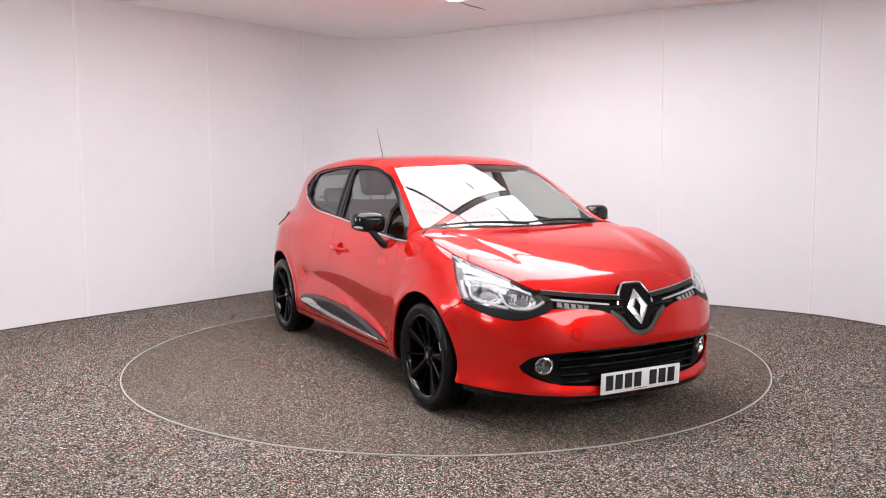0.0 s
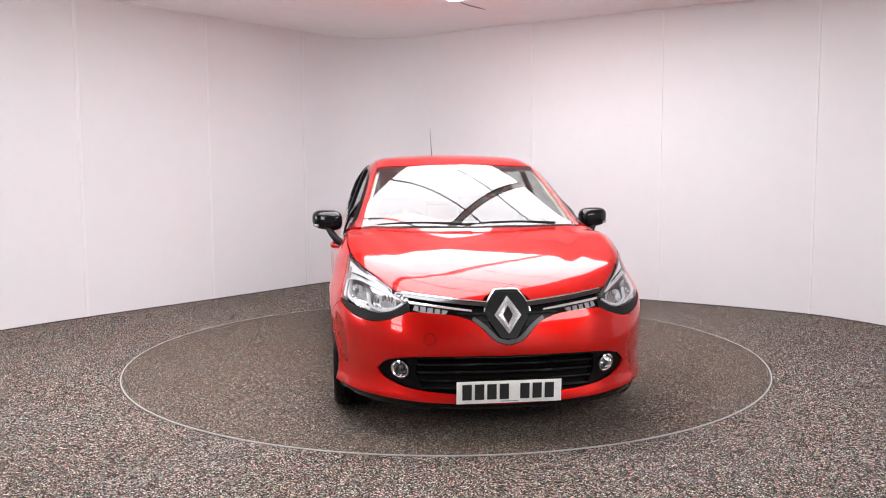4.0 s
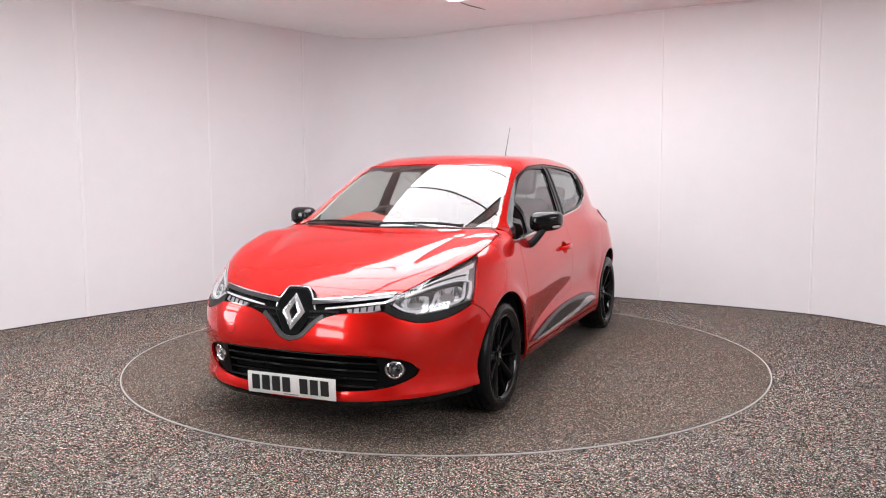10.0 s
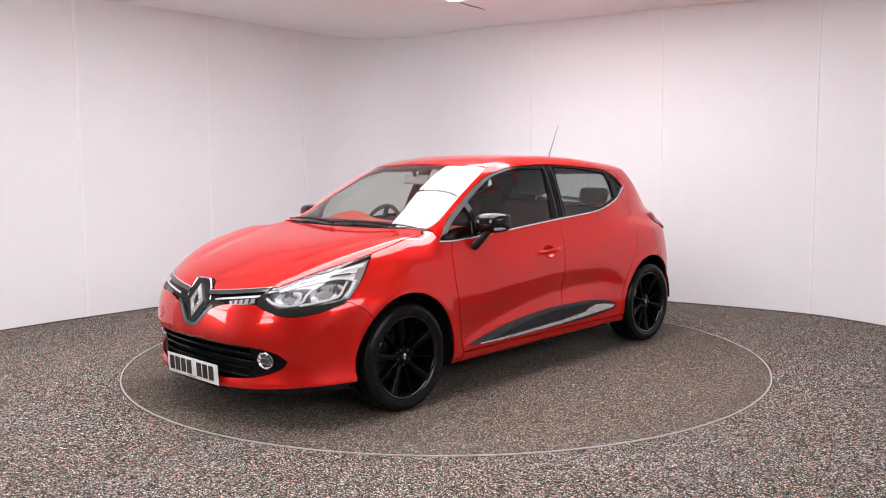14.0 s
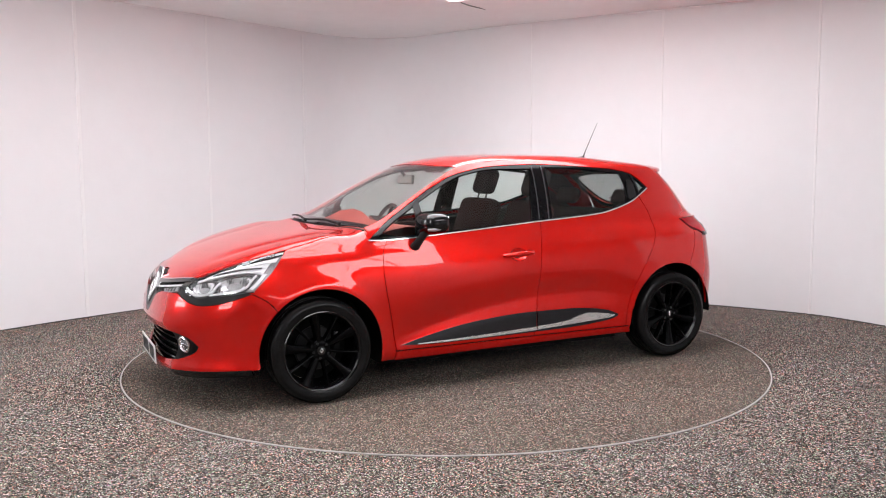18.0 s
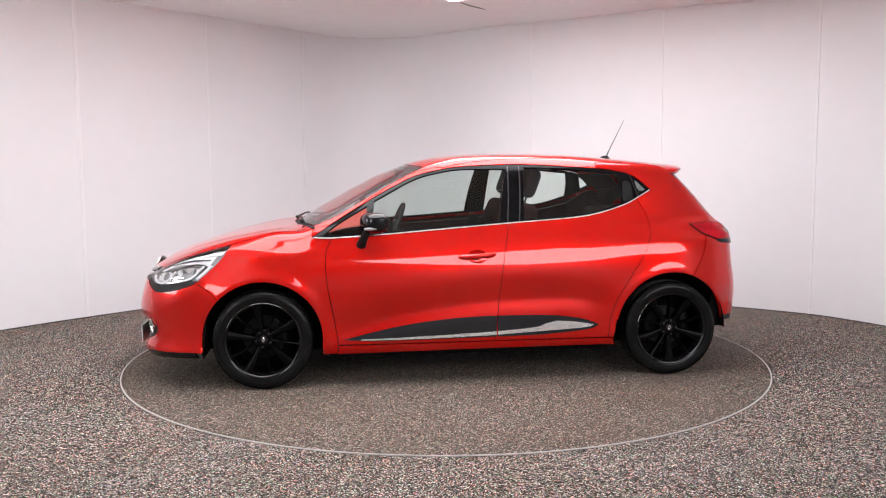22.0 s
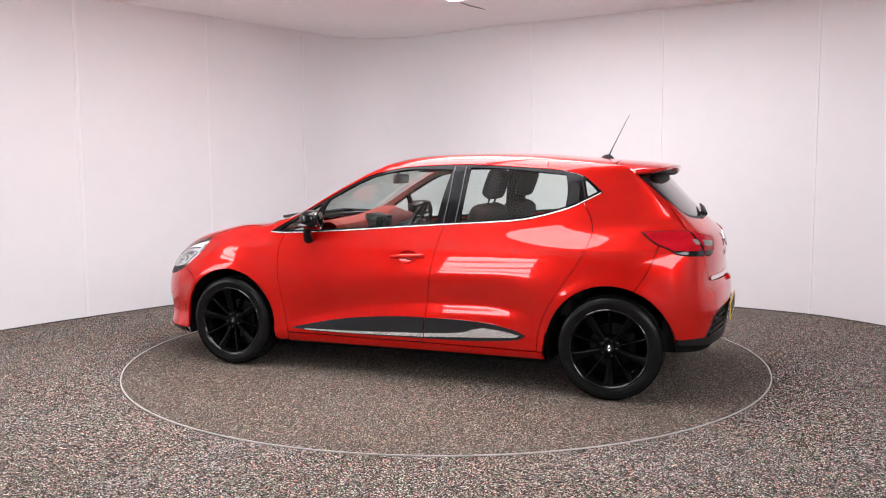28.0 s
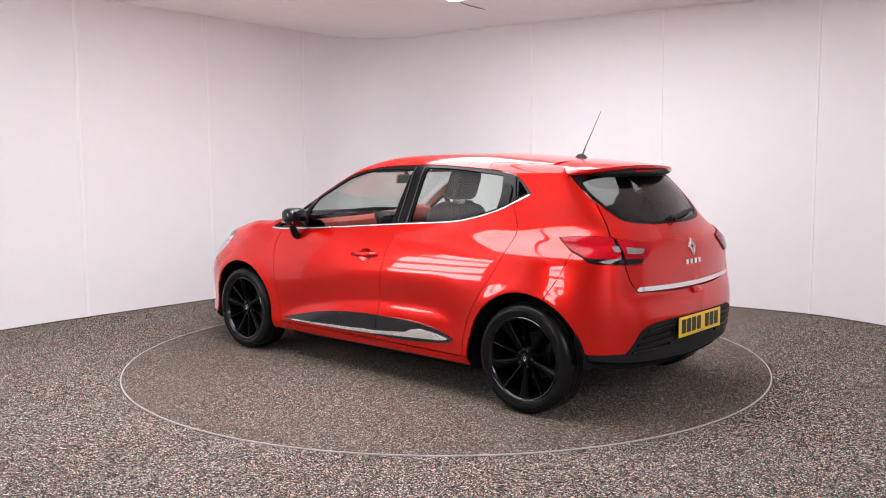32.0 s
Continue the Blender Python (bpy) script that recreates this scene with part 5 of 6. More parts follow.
    panel("grille_lip", "nose", mirrored(joined(front((0.0, 0.512), (0.052, 0.526), (0.116, 0.588), (0.17, 0.626)), front((0.17, 0.626), (0.18, 0.610)), front((0.18, 0.610), (0.13, 0.572), (0.065, 0.510), (0.0, 0.490)))), LIP, CAR, "dark grey lip of the grille", off=0.0, gap=0, thick=0.012, step=0.014)
    for z, w in ((0.418, 0.442), (0.381, 0.445), (0.344, 0.445), (0.307, 0.440), (0.272, 0.425)):
        panel("intake_slat", "nose", mirrored(joined(front((0.0, z + 0.005), (w * 0.6, z + 0.005), (w, z + 0.004)), front((w, z + 0.004), (w, z - 0.004)), front((w, z - 0.004), (w * 0.6, z - 0.005), (0.0, z - 0.005)))), GLOSS, CAR, off=-0.014, gap=0, thick=0.030, step=0.03)
    for z, w in ((0.640, 0.25), (0.610, 0.16), (0.580, 0.125), (0.550, 0.105)):
        for hand in (1, -1):
            panel("grille_slat", "nose", joined(front((0.09, z + 0.005), (w, z + 0.008)), front((w, z + 0.008), (w, z)), front((w, z), (0.09, z - 0.004)), front((0.09, z - 0.004), (0.09, z + 0.005))), BLACK, CAR, hand=hand, off=-0.006, gap=0, thick=0.012, step=0.03)
    panel("tow_ring", "nose", oval("front", -0.385, 0.520, 0.0285, 0.0285, 28), DARK, CAR, off=0.0006, gap=0, thick=0.002, step=0.012)
    panel("tow_cover", "nose", oval("front", -0.385, 0.520, 0.0255, 0.0255, 28), PAINT, CAR, "round tow-eye cover", off=0.0018, gap=0, thick=0.003, step=0.012)
    plate_thing("front_plate", Matrix.Translation((2.126, 0.0, 0.258)) @ Matrix.Rotation(radians(-90), 4, "Z") @ Matrix.Rotation(radians(-3), 4, "X"), WHITE_PLATE, "white number plate with black characters")


nose_fittings()


def tail_fittings():
    for hand in (1, -1):
        lamp = new("tail_lamp")
        lamp.parent = CAR
        tagged(lamp, "red tail lamp with a clear insert and dark base")
        panel("lamp_rim", "tail", joined(tail(*TAIL_TOP), tail((40.5, 0.974), (39.2, 0.90), (38.6, 0.838)), tail(*TAIL_LOW)), BLACK, lamp, hand=hand, off=0.003, gap=0.001, thick=0.02, step=0.02)
        panel("lamp_rim", "tail", joined(tail(*TAIL_TOP_IN), tail(*TAIL_LOW_IN), tail((38.0, 0.838), (38.6, 0.90), (40.0, 0.974))), BLACK, lamp, hand=hand, off=0.003, gap=0.001, thick=0.02, step=0.02)
        panel("outer_lens", "tail", joined(tail(*TAIL_TOP), tail((40.5, 0.974), (39.2, 0.90), (38.6, 0.838)), tail(*TAIL_LOW)), LENS_RED, lamp, "red lens", hand=hand, off=0.007, gap=0.0055, thick=0.02, step=0.015)
        panel("inner_lens", "tail", joined(tail(*TAIL_TOP_IN), tail(*TAIL_LOW_IN), tail((38.0, 0.838), (38.6, 0.90), (40.0, 0.974))), LENS_RED, lamp, "red lens on the tailgate", hand=hand, off=0.007, gap=0.005, thick=0.02, step=0.015)
        panel("clear_insert", "tail", joined(tail((41.9, 0.930), (40.3, 0.932), (39.2, 0.931)), tail((39.2, 0.931), (39.0, 0.898)), tail((39.0, 0.898), (40.5, 0.896), (41.4, 0.900)), tail((41.4, 0.900), (41.9, 0.930))), INSERT, lamp, "clear insert", hand=hand, off=0.009, gap=0.004, thick=0.004, step=0.012)
        panel("clear_insert", "tail", joined(tail((37.4, 0.928), (33.0, 0.921), (29.6, 0.914)), tail((29.6, 0.914), (31.0, 0.886)), tail((31.0, 0.886), (33.5, 0.885), (37.3, 0.890)), tail((37.3, 0.890), (37.4, 0.928))), INSERT, lamp, "clear insert", hand=hand, off=0.009, gap=0.004, thick=0.004, step=0.012)
        panel("dark_base", "tail", joined(tail((50.2, 0.872), (44, 0.868), (38.9, 0.868)), tail((38.9, 0.868), (38.7, 0.842)), tail((38.7, 0.842), (44, 0.846), (48.5, 0.856), (50.2, 0.872))), GLOSS, lamp, "dark lower strip", hand=hand, off=0.009, gap=0, thick=0.004, step=0.012)
        panel("dark_base", "tail", joined(tail((37.8, 0.868), (34, 0.866), (30.8, 0.864)), tail((30.8, 0.864), (32.0, 0.843)), tail((32.0, 0.843), (35, 0.842), (37.8, 0.842)), tail((37.8, 0.842), (37.8, 0.868))), GLOSS, lamp, "dark lower strip", hand=hand, off=0.009, gap=0, thick=0.004, step=0.012)
        # slats of the lower bumper
        for k in range(4):
            z = 0.500 - 0.036 * k
            a1 = 29.5 + 1.9 * k
            panel("valance_rib", "tail", joined(tail((17.0, z), (a1, z - 0.012)), tail((a1, z - 0.012), (a1 + 0.6, z - 0.024)), tail((a1 + 0.6, z - 0.024), (17.0, z - 0.014)), tail((17.0, z - 0.014), (17.0, z))), GLOSS, CAR, hand=hand, off=0.004, gap=0, thick=0.014, step=0.02)
    panel("tailgate_strip", "tail", mirrored(joined(tail((0.0, 0.706), (16, 0.710), (33.0, 0.716)), tail((33.0, 0.716), (34.0, 0.702), (33.2, 0.692)), tail((33.2, 0.692), (16, 0.684), (0.0, 0.680)))), CHROME, CAR, "bright strip along the tailgate's lower edge", off=0.010, gap=0, thick=0.014, step=0.02)
    part("badge", diamond_bm(0.078, 0.104, 0.028, 0.048, 0.010, at("back", 0.0, 0.895, 0.002)), BADGE, CAR, "small chrome diamond-shaped badge")
    for k in range(4):
        part("letter_bar", box_bm(0.030, 0.005, 0.028, at("back", 0.075 - 0.05 * k, 0.815, 0.002), 0.001), CHROME, CAR, smooth=False)
    part("tailgate_latch", box_bm(0.10, 0.03, 0.035, at("back", 0.0, 0.652, 0.004), 0.008), PAINT, CAR)
    plate_thing("rear_plate", Matrix.Translation((-1.921, 0.0, 0.470)) @ Matrix.Rotation(radians(90), 4, "Z"), YELLOW_PLATE, "yellow number plate with black characters")
    # spoiler: a lofted blade over the rear window
    rows = []
    ys = 0.565 * np.sin(np.linspace(-math.pi / 2, math.pi / 2, 41))
    for y in ys:
        e = abs(y) / 0.565
        tip_x = -1.572 + 0.06 * e ** 2 + 0.13 * e ** 6
        zt = lambda x: float(top_line(x) - top_droop(x) * y * y) - 0.020 * e ** 6
        x0 = -1.252 - 0.085 * max(0.0, (e - 0.93) / 0.07)
        prof = [(x0, zt(x0) - 0.025)]
        for k in range(7):
            x = x0 + (tip_x - x0) * k / 6
            prof.append((x, zt(x) + 0.004 * k / 6 - (0.004 if k == 6 else 0)))
        prof += [(tip_x - 0.004, zt(tip_x) - 0.014), (tip_x + 0.012, zt(tip_x) - 0.026), (tip_x + 0.10, zt(tip_x) - 0.040 - 0.006), (-1.43 + 0.02 * e, 1.305 - 0.028 * e ** 2)]
        rows.append([(x, y * (1 - 1.3 * max(0.0, z - 1.280) * e ** 4), z) for x, z in prof])
    bm = bmesh.new()
    vs = [[bm.verts.new(q) for q in r] for r in rows]
    for a, b in zip(vs, vs[1:]):
        for k in range(len(a) - 1):
            bm.faces.new((a[k], a[k + 1], b[k + 1], b[k]))
    bm.faces.new(vs[0])
    bm.faces.new(vs[-1][::-1])
    sp = part("roof_spoiler", bm, PAINT, CAR)
    # black housing under the blade
    rows = []
    for y in np.linspace(-0.47, 0.47, 21):
        e = abs(y) / 0.565
        tip_x = -1.563 + 0.06 * e ** 2 + 0.13 * e ** 6
        zb = float(top_line(tip_x) - top_droop(tip_x) * y * y) - 0.020
        drop = 0.044 * (1 - (y / 0.49) ** 4)
        rows.append([(tip_x, y, zb), (tip_x + 0.006, y, zb - 0.6 * drop), (tip_x + 0.03, y, zb - drop), (-1.47, y, zb - drop - 0.004), (-1.43, y, zb)])
    bm = bmesh.new()
    vs = [[bm.verts.new(q) for q in r] for r in rows]
    for a, b in zip(vs, vs[1:]):
        for k in range(4):
            bm.faces.new((a[k], a[k + 1], b[k + 1], b[k]))
    bm.faces.new(vs[0])
    bm.faces.new(vs[-1][::-1])
    part("lamp_housing", bm, BLACK, sp, "black housing under the spoiler")
    part("brake_lamp", box_bm(0.010, 0.26, 0.012, Matrix.Translation((-1.562, 0, 1.322)), 0.004), LENS_RED, sp, "high brake lamp")
    # rear wiper
    w = part("rear_wiper", tube_bm([tuple(place("back", [(y, z)])[0] + np.array([-0.025, 0, 0.0])) for y, z in ((-0.0, 1.045), (-0.05, 1.058), (-0.20, 1.074), (-0.37, 1.090))], [0.013, 0.015, 0.014, 0.008], 10), BLACK, CAR, "black rear wiper")
    part("wiper_pivot", lathe_bm([(0.0005, 0.024), (0.012, 0.022), (0.016, 0.012), (0.018, 0.0)], 16, at("back", 0.01, 1.045, 0.0)), BLACK, w)
    # aerial
    base = part("aerial", lathe_bm([(0.0005, 0.028), (0.012, 0.025), (0.022, 0.012), (0.028, 0.0)], 20, Matrix.Translation((-1.115, 0, 1.400)) @ Matrix.Diagonal((1.7, 0.8, 1, 1)) @ Matrix.Rotation(radians(90), 4, "X")), BLACK, CAR, "black roof aerial raked backwards")
    part("rod", tube_bm([(-1.125, 0, 1.42), (-1.150, 0, 1.475), (-1.200, 0, 1.575), (-1.254, 0, 1.683)], [0.005, 0.0030, 0.0020, 0.0013], 8), BLACK, base)


tail_fittings()


def mirror_thing(hand):
    mir = new("door_mirror")
    mir.parent = CAR
    tagged(mir, "gloss black door mirror with a clear turn lamp")
    bm = bmesh.new()
    bmesh.ops.create_uvsphere(bm, u_segments=32, v_segments=20, radius=1.0)
    for v in bm.verts:
        x, y, z = v.co
        f = lambda c, p: math.copysign(abs(c) ** p, c)
        x, y, z = f(x, 0.72), f(y, 0.62), f(z, 0.66)
        if x < -0.25:
            x = -0.25 + (x + 0.25) * 0.72
        taper = 1 - 0.13 * (y * 0.5 + 0.5)
        v.co = Vector((0.632 + 0.082 * x - 0.022 * (y + 1), 0.880 + 0.096 * y, 1.014 + 0.068 * z * taper + 0.006 * y))
    bmesh.ops.transform(bm, matrix=Matrix.Diagonal((1, hand, 1, 1)), verts=bm.verts)
    part("shell", bm, GLOSS, mir)
    foot = [(0.690, 0.770, 0.862), (0.690, 0.815, 0.885), (0.672, 0.850, 0.930), (0.648, 0.872, 0.975)]
    part("foot", tube_bm([(x, hand * y, z) for x, y, z in foot], [0.036, 0.030, 0.026, 0.030], 12, 0.8), BLACK, mir)
    part("turn_lamp", tube_bm([(x, hand * y, z) for x, y, z in ((0.674, 0.940, 0.982), (0.640, 0.959, 0.984), (0.604, 0.962, 0.987))], [0.007, 0.011, 0.008], 10), LENS_CLEAR, mir, "clear turn lamp")
    bm = box_bm(0.004, 0.145, 0.085, Matrix.Translation((0.560, hand * 0.885, 1.018)) @ Matrix.Rotation(radians(12.4 * hand), 4, "Z"), 0.002)
    part("mirror_glass", bm, MIRROR, mir, "mirror glass")


MIRROR = simple("mirror_silver", (0.85, 0.86, 0.86), 0.02, 1.0, vary=0.01)
for hand in (1, -1):
    mirror_thing(hand)
    # front wipers and the trim corner of the scuttle
for y0, y1, lift in ((-0.02, -0.58, 0.0), (0.50, -0.02, 0.0)):
    pts = []
    for k in range(7):
        y = y0 + (y1 - y0) * k / 6
        x = 1.105 - 0.20 * y * y - 0.022 * math.sin(math.pi * k / 6) - 0.012 * k / 6
        q = place("top", [(x, y)])[0] + np.array([0.004, 0, 0.014])
        pts.append(tuple(q))
    w = part("wiper", tube_bm(pts, [0.010, 0.008, 0.007, 0.006, 0.006, 0.005, 0.004], 8), BLACK, CAR, "black windscreen wiper")
    part("wiper_pivot", lathe_bm([(0.0005, 0.012), (0.010, 0.011), (0.014, 0.0)], 14, Matrix.Translation(pts[0]) @ Matrix.Rotation(radians(90), 4, "X")), BLACK, w)
panel("screen_label", "top", joined(top((0.36, 0.405), (0.352, 0.465)), top((0.352, 0.465), (0.375, 0.468)), top((0.375, 0.468), (0.383, 0.408)), top((0.383, 0.408), (0.36, 0.405))), WHITE_PLATE, screen, "small pale label", off=-0.009, gap=0, thick=0)


# ---- wheels ----
def wheel(hx, sgn, phase):
    w = new("wheel")
    w.parent = CAR
    tagged(w, "gloss black multi-spoke alloy wheel")
    m = Matrix.Diagonal((1, sgn, 1, 1)) @ Matrix.Translation((hx, 0.745, HUB_Z))
    prof = [(0.222, -0.09), (0.240, -0.101), (0.265, -0.105), (0.288, -0.101), (0.2995, -0.088), (0.3035, -0.072), (0.3045, -0.045), (0.300, -0.043), (0.300, -0.036), (0.3052, -0.034), (0.3055, -0.006), (0.300, -0.004), (0.300, 0.004), (0.3055, 0.006), (0.3052, 0.034),
            (0.300, 0.036), (0.300, 0.043), (0.3045, 0.045), (0.3035, 0.072), (0.2995, 0.088), (0.288, 0.101), (0.272, 0.1045), (0.268, 0.1062), (0.262, 0.1055), (0.240, 0.102), (0.230, 0.0985), (0.222, 0.09)]
    part("tyre", lathe_bm(prof, 72, m), RUBBER, w)
    rim = [(0.198, -0.09), (0.200, 0.0), (0.206, 0.05), (0.211, 0.078), (0.214, 0.088), (0.218, 0.096), (0.223, 0.1015), (0.228, 0.1035), (0.2320, 0.100), (0.2325, 0.088)]
    part("rim", lathe_bm(rim, 72, m), GLOSS, w)
    part("hub", lathe_bm([(0.026, 0.066), (0.045, 0.068), (0.060, 0.062), (0.070, 0.045), (0.072, 0.0)], 36, m), RIM_BLACK, w)
    cap = part("hub_cap", lathe_bm([(0.0005, 0.0715), (0.020, 0.0715), (0.026, 0.070), (0.028, 0.062)], 28, m), GLOSS, w)
    part("cap_badge", diamond_bm(0.026, 0.034, 0.009, 0.015, 0.004, m @ Matrix.Translation((0, 0.0715, 0))), CHROME, cap)
    for k in range(5):
        a = 2 * math.pi * (k + phase) / 5
        # a broad paddle spoke and a thin one in turn
        for s, wide in ((-1, 1.0), (1, 0.30)):
            bm = bmesh.new()
            rows = []
            for r, y, half in ((0.046, 0.064, 0.015), (0.10, 0.072, 0.0175), (0.15, 0.080, 0.0225), (0.19, 0.087, 0.028), (0.221, 0.093, 0.034)):
                half *= wide if r > 0.05 else 0.5 + 0.5 * wide
                t = s * math.pi / 10
                c = Vector((r * math.cos(t), 0, r * math.sin(t)))
                o = Vector((-math.sin(t), 0, math.cos(t)))
                rows.append([bm.verts.new(c + o * h + Vector((0, yy, 0))) for h, yy in ((-half * 1.06, y - 0.045), (-half, y - 0.007), (-half * 0.80, y - 0.001), (-half * 0.3, y + 0.002), (half * 0.3, y + 0.001), (half * 0.80, y - 0.004), (half, y - 0.010), (half * 1.06, y - 0.045))])
            for p, q in zip(rows, rows[1:]):
                for i in range(7):
                    bm.faces.new((p[i], p[i + 1], q[i + 1], q[i]))
            bmesh.ops.transform(bm, matrix=m @ Matrix.Rotation(a, 4, "Y"), verts=bm.verts)
            part("spoke", bm, RIM_BLACK, w)
        part("wheel_bolt", lathe_bm([(0.0005, 0.066), (0.008, 0.065), (0.009, 0.055)], 10, m @ Matrix.Rotation(a + 0.63, 4, "Y") @ Matrix.Translation((0.045, 0.004, 0))), STEEL, w)
    part("brake_disc", lathe_bm([(0.0005, -0.02), (0.125, -0.02), (0.13, -0.024), (0.13, -0.04)], 40, m), STEEL, w)
    part("brake_caliper", box_bm(0.05, 0.06, 0.13, m @ Matrix.Translation((-0.115, -0.01, 0.03)), 0.012), RUBBER, w)
    part("wheel_inner", lathe_bm([(0.0005, -0.08), (0.19, -0.08), (0.198, -0.085)], 36, m), DARK, w)


RIM_BLACK = simple("rim_black", (0.002, 0.002, 0.0022), 0.26, vary=0.15, spec=0.07)
STEEL = simple("brake_steel", (0.014, 0.014, 0.015), 0.5, 0.5, grain=120)
for hx in (HUB_F, HUB_R):
    for sgn in (1, -1):
        wheel(hx, sgn, 0.639 if hx > 0 else 0.0)
part("floor_pan", box_bm(2.75, 0.98, 0.11, Matrix.Translation((0.0, 0, 0.215)), 0.02), DARK, CAR)
# plain box added between the wheels to deepen the shade on the floor
part("under_tray", box_bm(1.78, 1.46, 0.09, Matrix.Translation((0, 0, 0.205)), 0.02), DARK, CAR)
part("engine_bay", box_bm(0.75, 1.0, 0.40, Matrix.Translation((1.45, 0, 0.46)), 0.05), DARK, CAR)
part("fuel_tank", box_bm(0.36, 0.9, 0.12, Matrix.Translation((-1.52, 0, 0.37)), 0.05), DARK, CAR)


# ---- cabin ----
CABIN_GREY = simple("cabin_grey_plastic", (0.30, 0.30, 0.29), 0.4, vary=0.1)
VISOR = simple("grey_visor_cloth", (0.16, 0.15, 0.14), 0.85, vary=0.1, grain=120)
SEAT_RED = simple("red_seat_cloth", (0.032, 0.012, 0.012), 0.9, vary=0.3, grain=220, bumps=0.0006, spec=0.1)


def seat_front(y):
    s = new("front_seat")
    s.parent = CAR
    tagged(s, "dark cloth front seat")
    part("cushion", box_bm(0.50, 0.48, 0.17, Matrix.Translation((0.02, y, 0.50)) @ Matrix.Rotation(radians(-8), 4, "Y"), 0.06, 4), SEAT, s)
    lean = Matrix.Translation((-0.235, y, 0.56)) @ Matrix.Rotation(radians(-20), 4, "Y")
    part("backrest", box_bm(0.15, 0.47, 0.62, lean @ Matrix.Translation((0, 0, 0.27)), 0.065, 4), SEAT_RED, s, "dark red seat back")
    rest = part("headrest", box_bm(0.10, 0.25, 0.20, lean @ Matrix.Translation((0.02, 0, 0.715)), 0.045, 4), SEAT, s)
    for d in (-0.06, 0.06):
        part("post", tube_bm([tuple(lean @ Vector((0.01, d, 0.54))), tuple(lean @ Vector((0.015, d, 0.66)))], 0.007, 8), STEEL, rest)


def cabin():
    for y in (0.355, -0.355):
        seat_front(y)
    bench = new("rear_bench")
    bench.parent = CAR
    tagged(bench, "dark cloth rear bench")
    part("cushion", box_bm(0.50, 1.18, 0.18, Matrix.Translation((-0.78, 0, 0.52)), 0.06, 4), SEAT, bench)
    lean = Matrix.Translation((-1.02, 0, 0.56)) @ Matrix.Rotation(radians(-22), 4, "Y")
    part("backrest", box_bm(0.14, 1.18, 0.52, lean @ Matrix.Translation((0, 0, 0.24)), 0.05, 4), SEAT, bench)
    for y in (-0.36, 0.36):
        part("headrest", box_bm(0.09, 0.25, 0.13, lean @ Matrix.Translation((0.0, y, 0.60)), 0.04, 3), SEAT, bench)
    # dashboard
    dash = new("dashboard")
    dash.parent = CAR
    tagged(dash, "red-topped dashboard over black lower trim")
    bm = bmesh.new()
    rows = []
    for y in np.linspace(-0.66, 0.66, 23):
        hump = 0.070 * math.exp(-((y + 0.36) / 0.19) ** 2) + 0.012 * math.exp(-(y / 0.2) ** 2)
        cut = 0.10 * (y / 0.66) ** 2
        rows.append([bm.verts.new((x - cut * f, y, z + hump * g)) for x, z, f, g in ((1.02, 0.935, 1, 0), (0.90, 0.965, 1, 0.2), (0.76, 0.985, 0.8, 0.8), (0.66, 0.985, 0.6, 1), (0.60, 0.965, 0.4, 1), (0.585, 0.93, 0.3, 0.6), (0.60, 0.88, 0.3, 0.2))])
    for a, b in zip(rows, rows[1:]):
        for k in range(6):
            bm.faces.new((a[k], a[k + 1], b[k + 1], b[k]))
    part("dash_top", bm, DASH_RED, dash, "red soft dash top")
    part("dash_body", box_bm(0.32, 1.26, 0.34, Matrix.Translation((0.73, 0, 0.735)), 0.06, 3), BLACK, dash)
    part("console_screen", box_bm(0.10, 0.27, 0.11, Matrix.Translation((0.575, 0.0, 0.955)) @ Matrix.Rotation(radians(-14), 4, "Y"), 0.01), GLOSS, dash, "glossy centre screen")
    part("centre_console", box_bm(0.62, 0.20, 0.22, Matrix.Translation((0.28, 0, 0.50)), 0.05, 3), BLACK, dash)
    sw = new("steering_wheel")
    sw.parent = CAR
    tagged(sw, "black three-spoke steering wheel")
    m = Matrix.Translation((0.40, -0.355, 0.905)) @ Matrix.Rotation(radians(68), 4, "Y")
    ring = [tuple(m @ Vector((0.18 * math.cos(t), 0.18 * math.sin(t), 0))) for t in np.linspace(0, 2 * math.pi, 33)]
    part("wheel_rim", tube_bm(ring, 0.015, 8), SEAT, sw)
    part("boss", box_bm(0.11, 0.14, 0.05, m, 0.022, 3), BLACK, sw)
    for t in (90, -90, 180):
        part("wheel_spoke", box_bm(0.12, 0.035, 0.018, m @ Matrix.Rotation(radians(t), 4, "Z") @ Matrix.Translation((0.11, 0, 0)), 0.005), BLACK, sw)
    part("column", box_bm(0.22, 0.07, 0.07, Matrix.Translation((0.52, -0.355, 0.90)) @ Matrix.Rotation(radians(22), 4, "Y"), 0.02), BLACK, sw)
    # linings
    panel("headliner", "top", mirrored(joined(top((0.34, 0.0), (0.32, 0.30), (0.26, 0.53)), top((0.26, 0.53), (-0.5, 0.515), (-1.24, 0.485)), top((-1.24, 0.485), (-1.24, 0.0)))), TRIM_PALE, CAR, "pale fabric headliner", off=-0.03, gap=0, thick=0)
    for hand in (1, -1):
        panel("pillar_trim", "tube", joined(side(*FRAME_TOP[1:10]), top((-0.86, 0.500), (-0.5, 0.505), (0.0, 0.512), (0.275, 0.518)), top(*[(x, y - 0.022) for x, y in SCREEN_SIDE[::-1]])), TRIM_PALE, CAR, "pale pillar lining", hand=hand, off=-0.022, gap=0, thick=0)
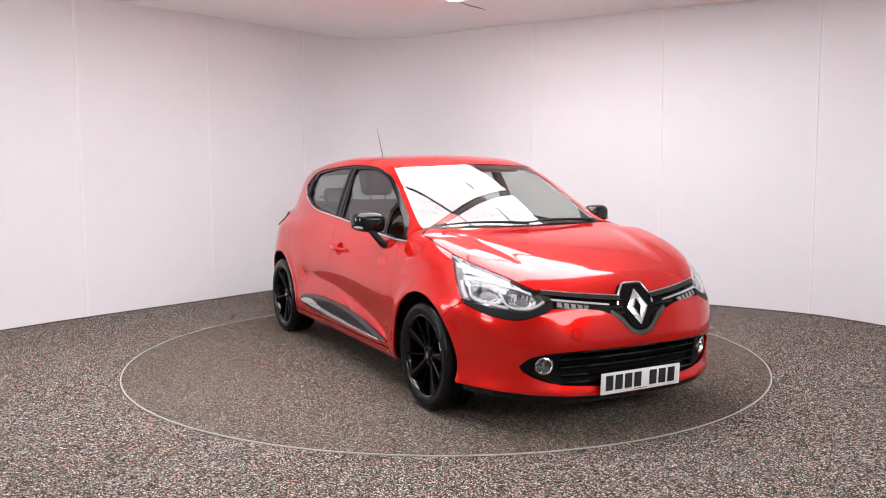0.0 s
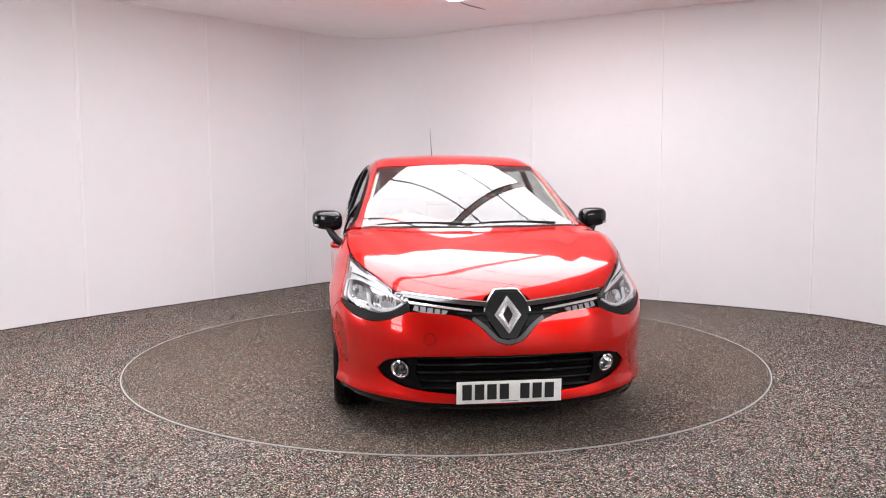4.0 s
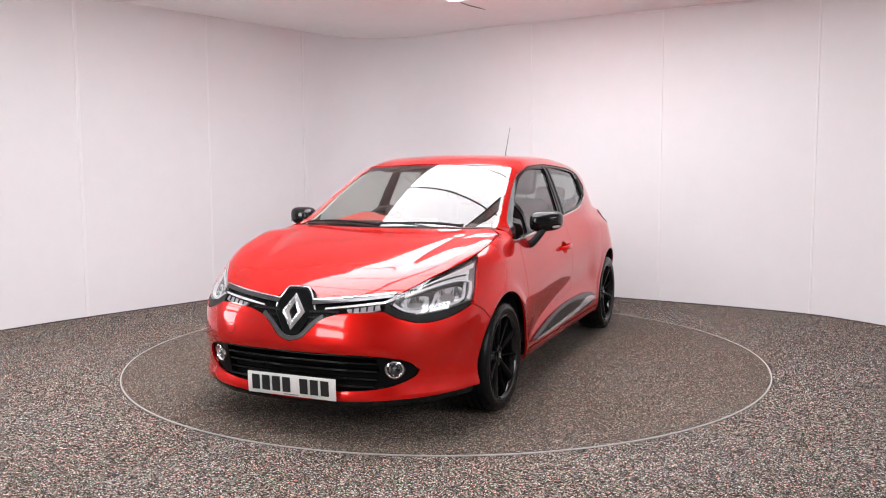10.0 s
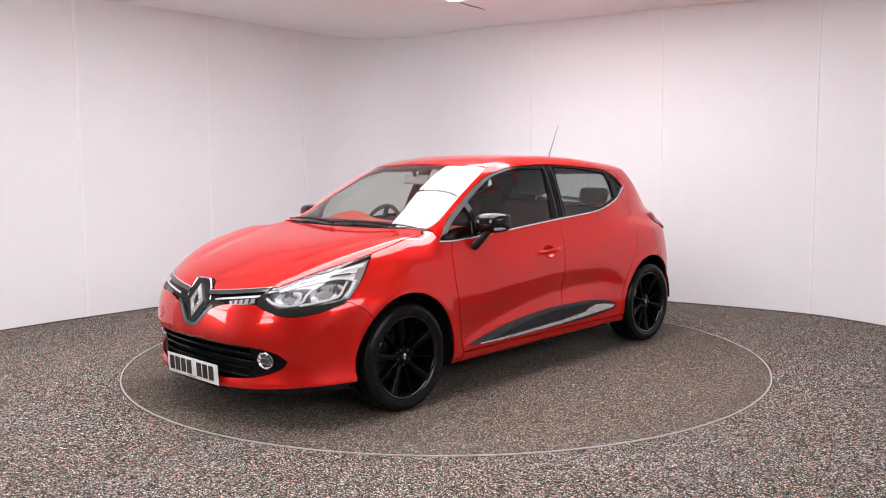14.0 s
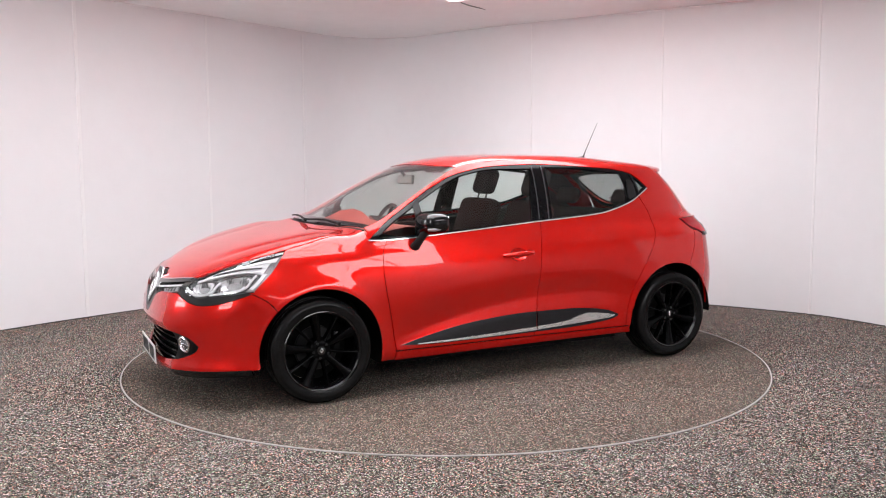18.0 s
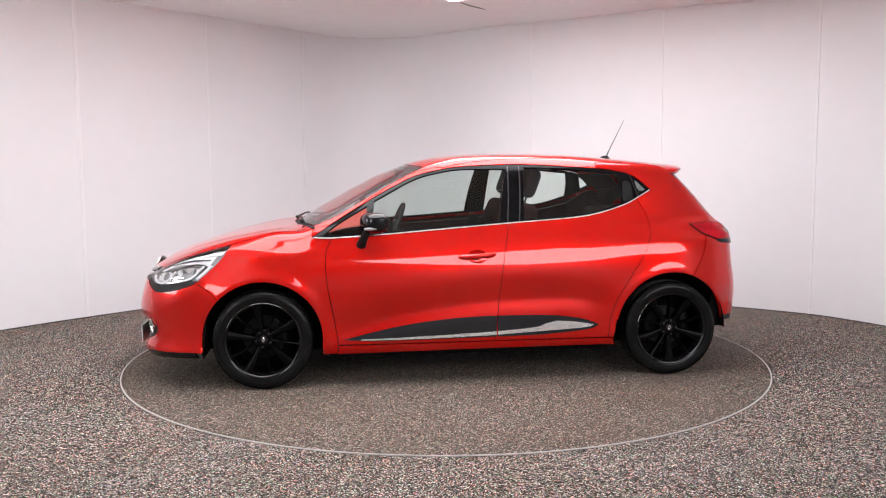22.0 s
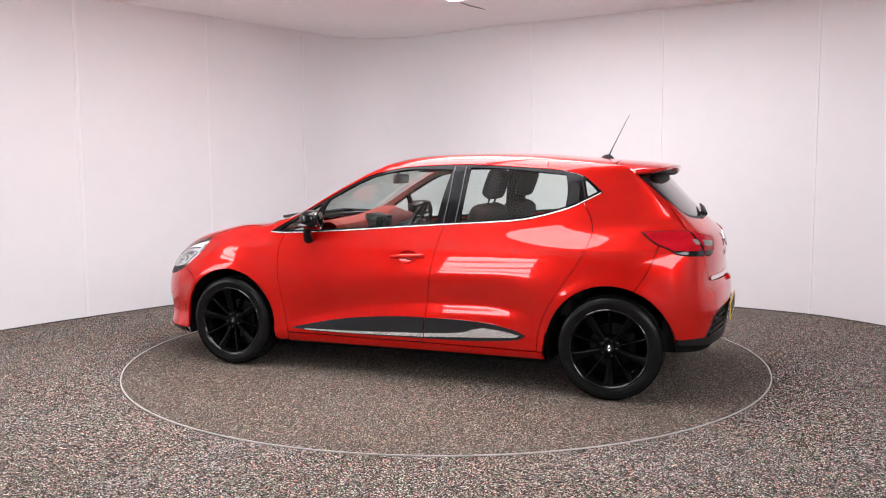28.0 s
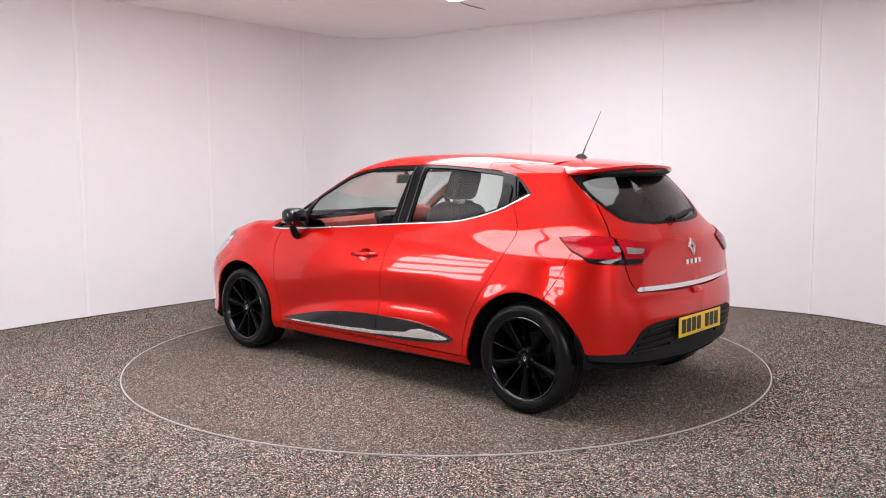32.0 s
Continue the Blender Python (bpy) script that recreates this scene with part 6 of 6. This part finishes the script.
        panel("door_card", "side", joined(side((0.84, 0.905), (0.40, 0.925), (-0.22, 0.97)), side((-0.22, 0.97), (-0.18, 0.55)), side((-0.18, 0.55), (0.84, 0.55)), side((0.84, 0.55), (0.84, 0.905))), SEAT_RED, CAR, "dark red and black door lining", hand=hand, off=-0.055, gap=0, thick=0.02)
        panel("door_card", "side", joined(side((-0.30, 0.975), (-0.66, 1.005), (-1.02, 1.08)), side((-1.02, 1.08), (-0.95, 0.60)), side((-0.95, 0.60), (-0.28, 0.55)), side((-0.28, 0.55), (-0.30, 0.975))), SEAT, CAR, "dark rear door lining", hand=hand, off=-0.055, gap=0, thick=0.02)
        panel("quarter_lining", "side", joined(side((-1.03, 1.09), (-1.20, 1.185), (-1.36, 1.10)), side((-1.36, 1.10), (-1.50, 0.98), (-1.45, 0.75)), side((-1.45, 0.75), (-1.0, 0.70)), side((-1.0, 0.70), (-1.03, 1.09))), SEAT, CAR, hand=hand, off=-0.06, gap=0, thick=0.01)
        panel("rear_pillar_lining", "side", joined(side((-1.215, 1.20), (-1.11, 1.285), (-1.02, 1.31)), side((-1.02, 1.31), (-1.28, 1.315), (-1.38, 1.27)), side((-1.38, 1.27), (-1.50, 1.15), (-1.40, 1.08)), side((-1.40, 1.08), (-1.215, 1.20))), SEAT, CAR, hand=hand, off=-0.035, gap=0, thick=0)
    part("parcel_shelf", box_bm(0.46, 1.08, 0.025, Matrix.Translation((-1.40, 0, 0.965)), 0.008), SEAT, CAR)
    mir = part("cabin_mirror", box_bm(0.03, 0.23, 0.065, Matrix.Translation((0.385, 0, 1.265)) @ Matrix.Rotation(radians(-8), 4, "Y"), 0.012, 3), CABIN_GREY, CAR, "grey cabin mirror under the windscreen top")
    part("mirror_stem", tube_bm([(0.395, 0, 1.29), (0.42, 0, 1.325)], 0.012, 8), BLACK, mir)
    for y in (0.30, -0.30):
        part("sun_visor", box_bm(0.02, 0.30, 0.12, Matrix.Translation((0.24, y * 0.9, 1.330)) @ Matrix.Rotation(radians(98), 4, "Y"), 0.008), VISOR, CAR, "grey folded sun visor")


cabin()


def motions():
    table_rows, car_rows = [], []
    for k in range(33):
        a = radians(heading(k))
        x, y = CAR_OFFSET
        car_rows.append((k, pose(x * math.cos(a) - y * math.sin(a), x * math.sin(a) + y * math.cos(a), 0.004, 0, 0, math.degrees(a))))
        table_rows.append((k, pose(0, 0, 0, 0, 0, math.degrees(a))))
    walk(CAR, car_rows)
    walk(TABLE, table_rows)



motions()
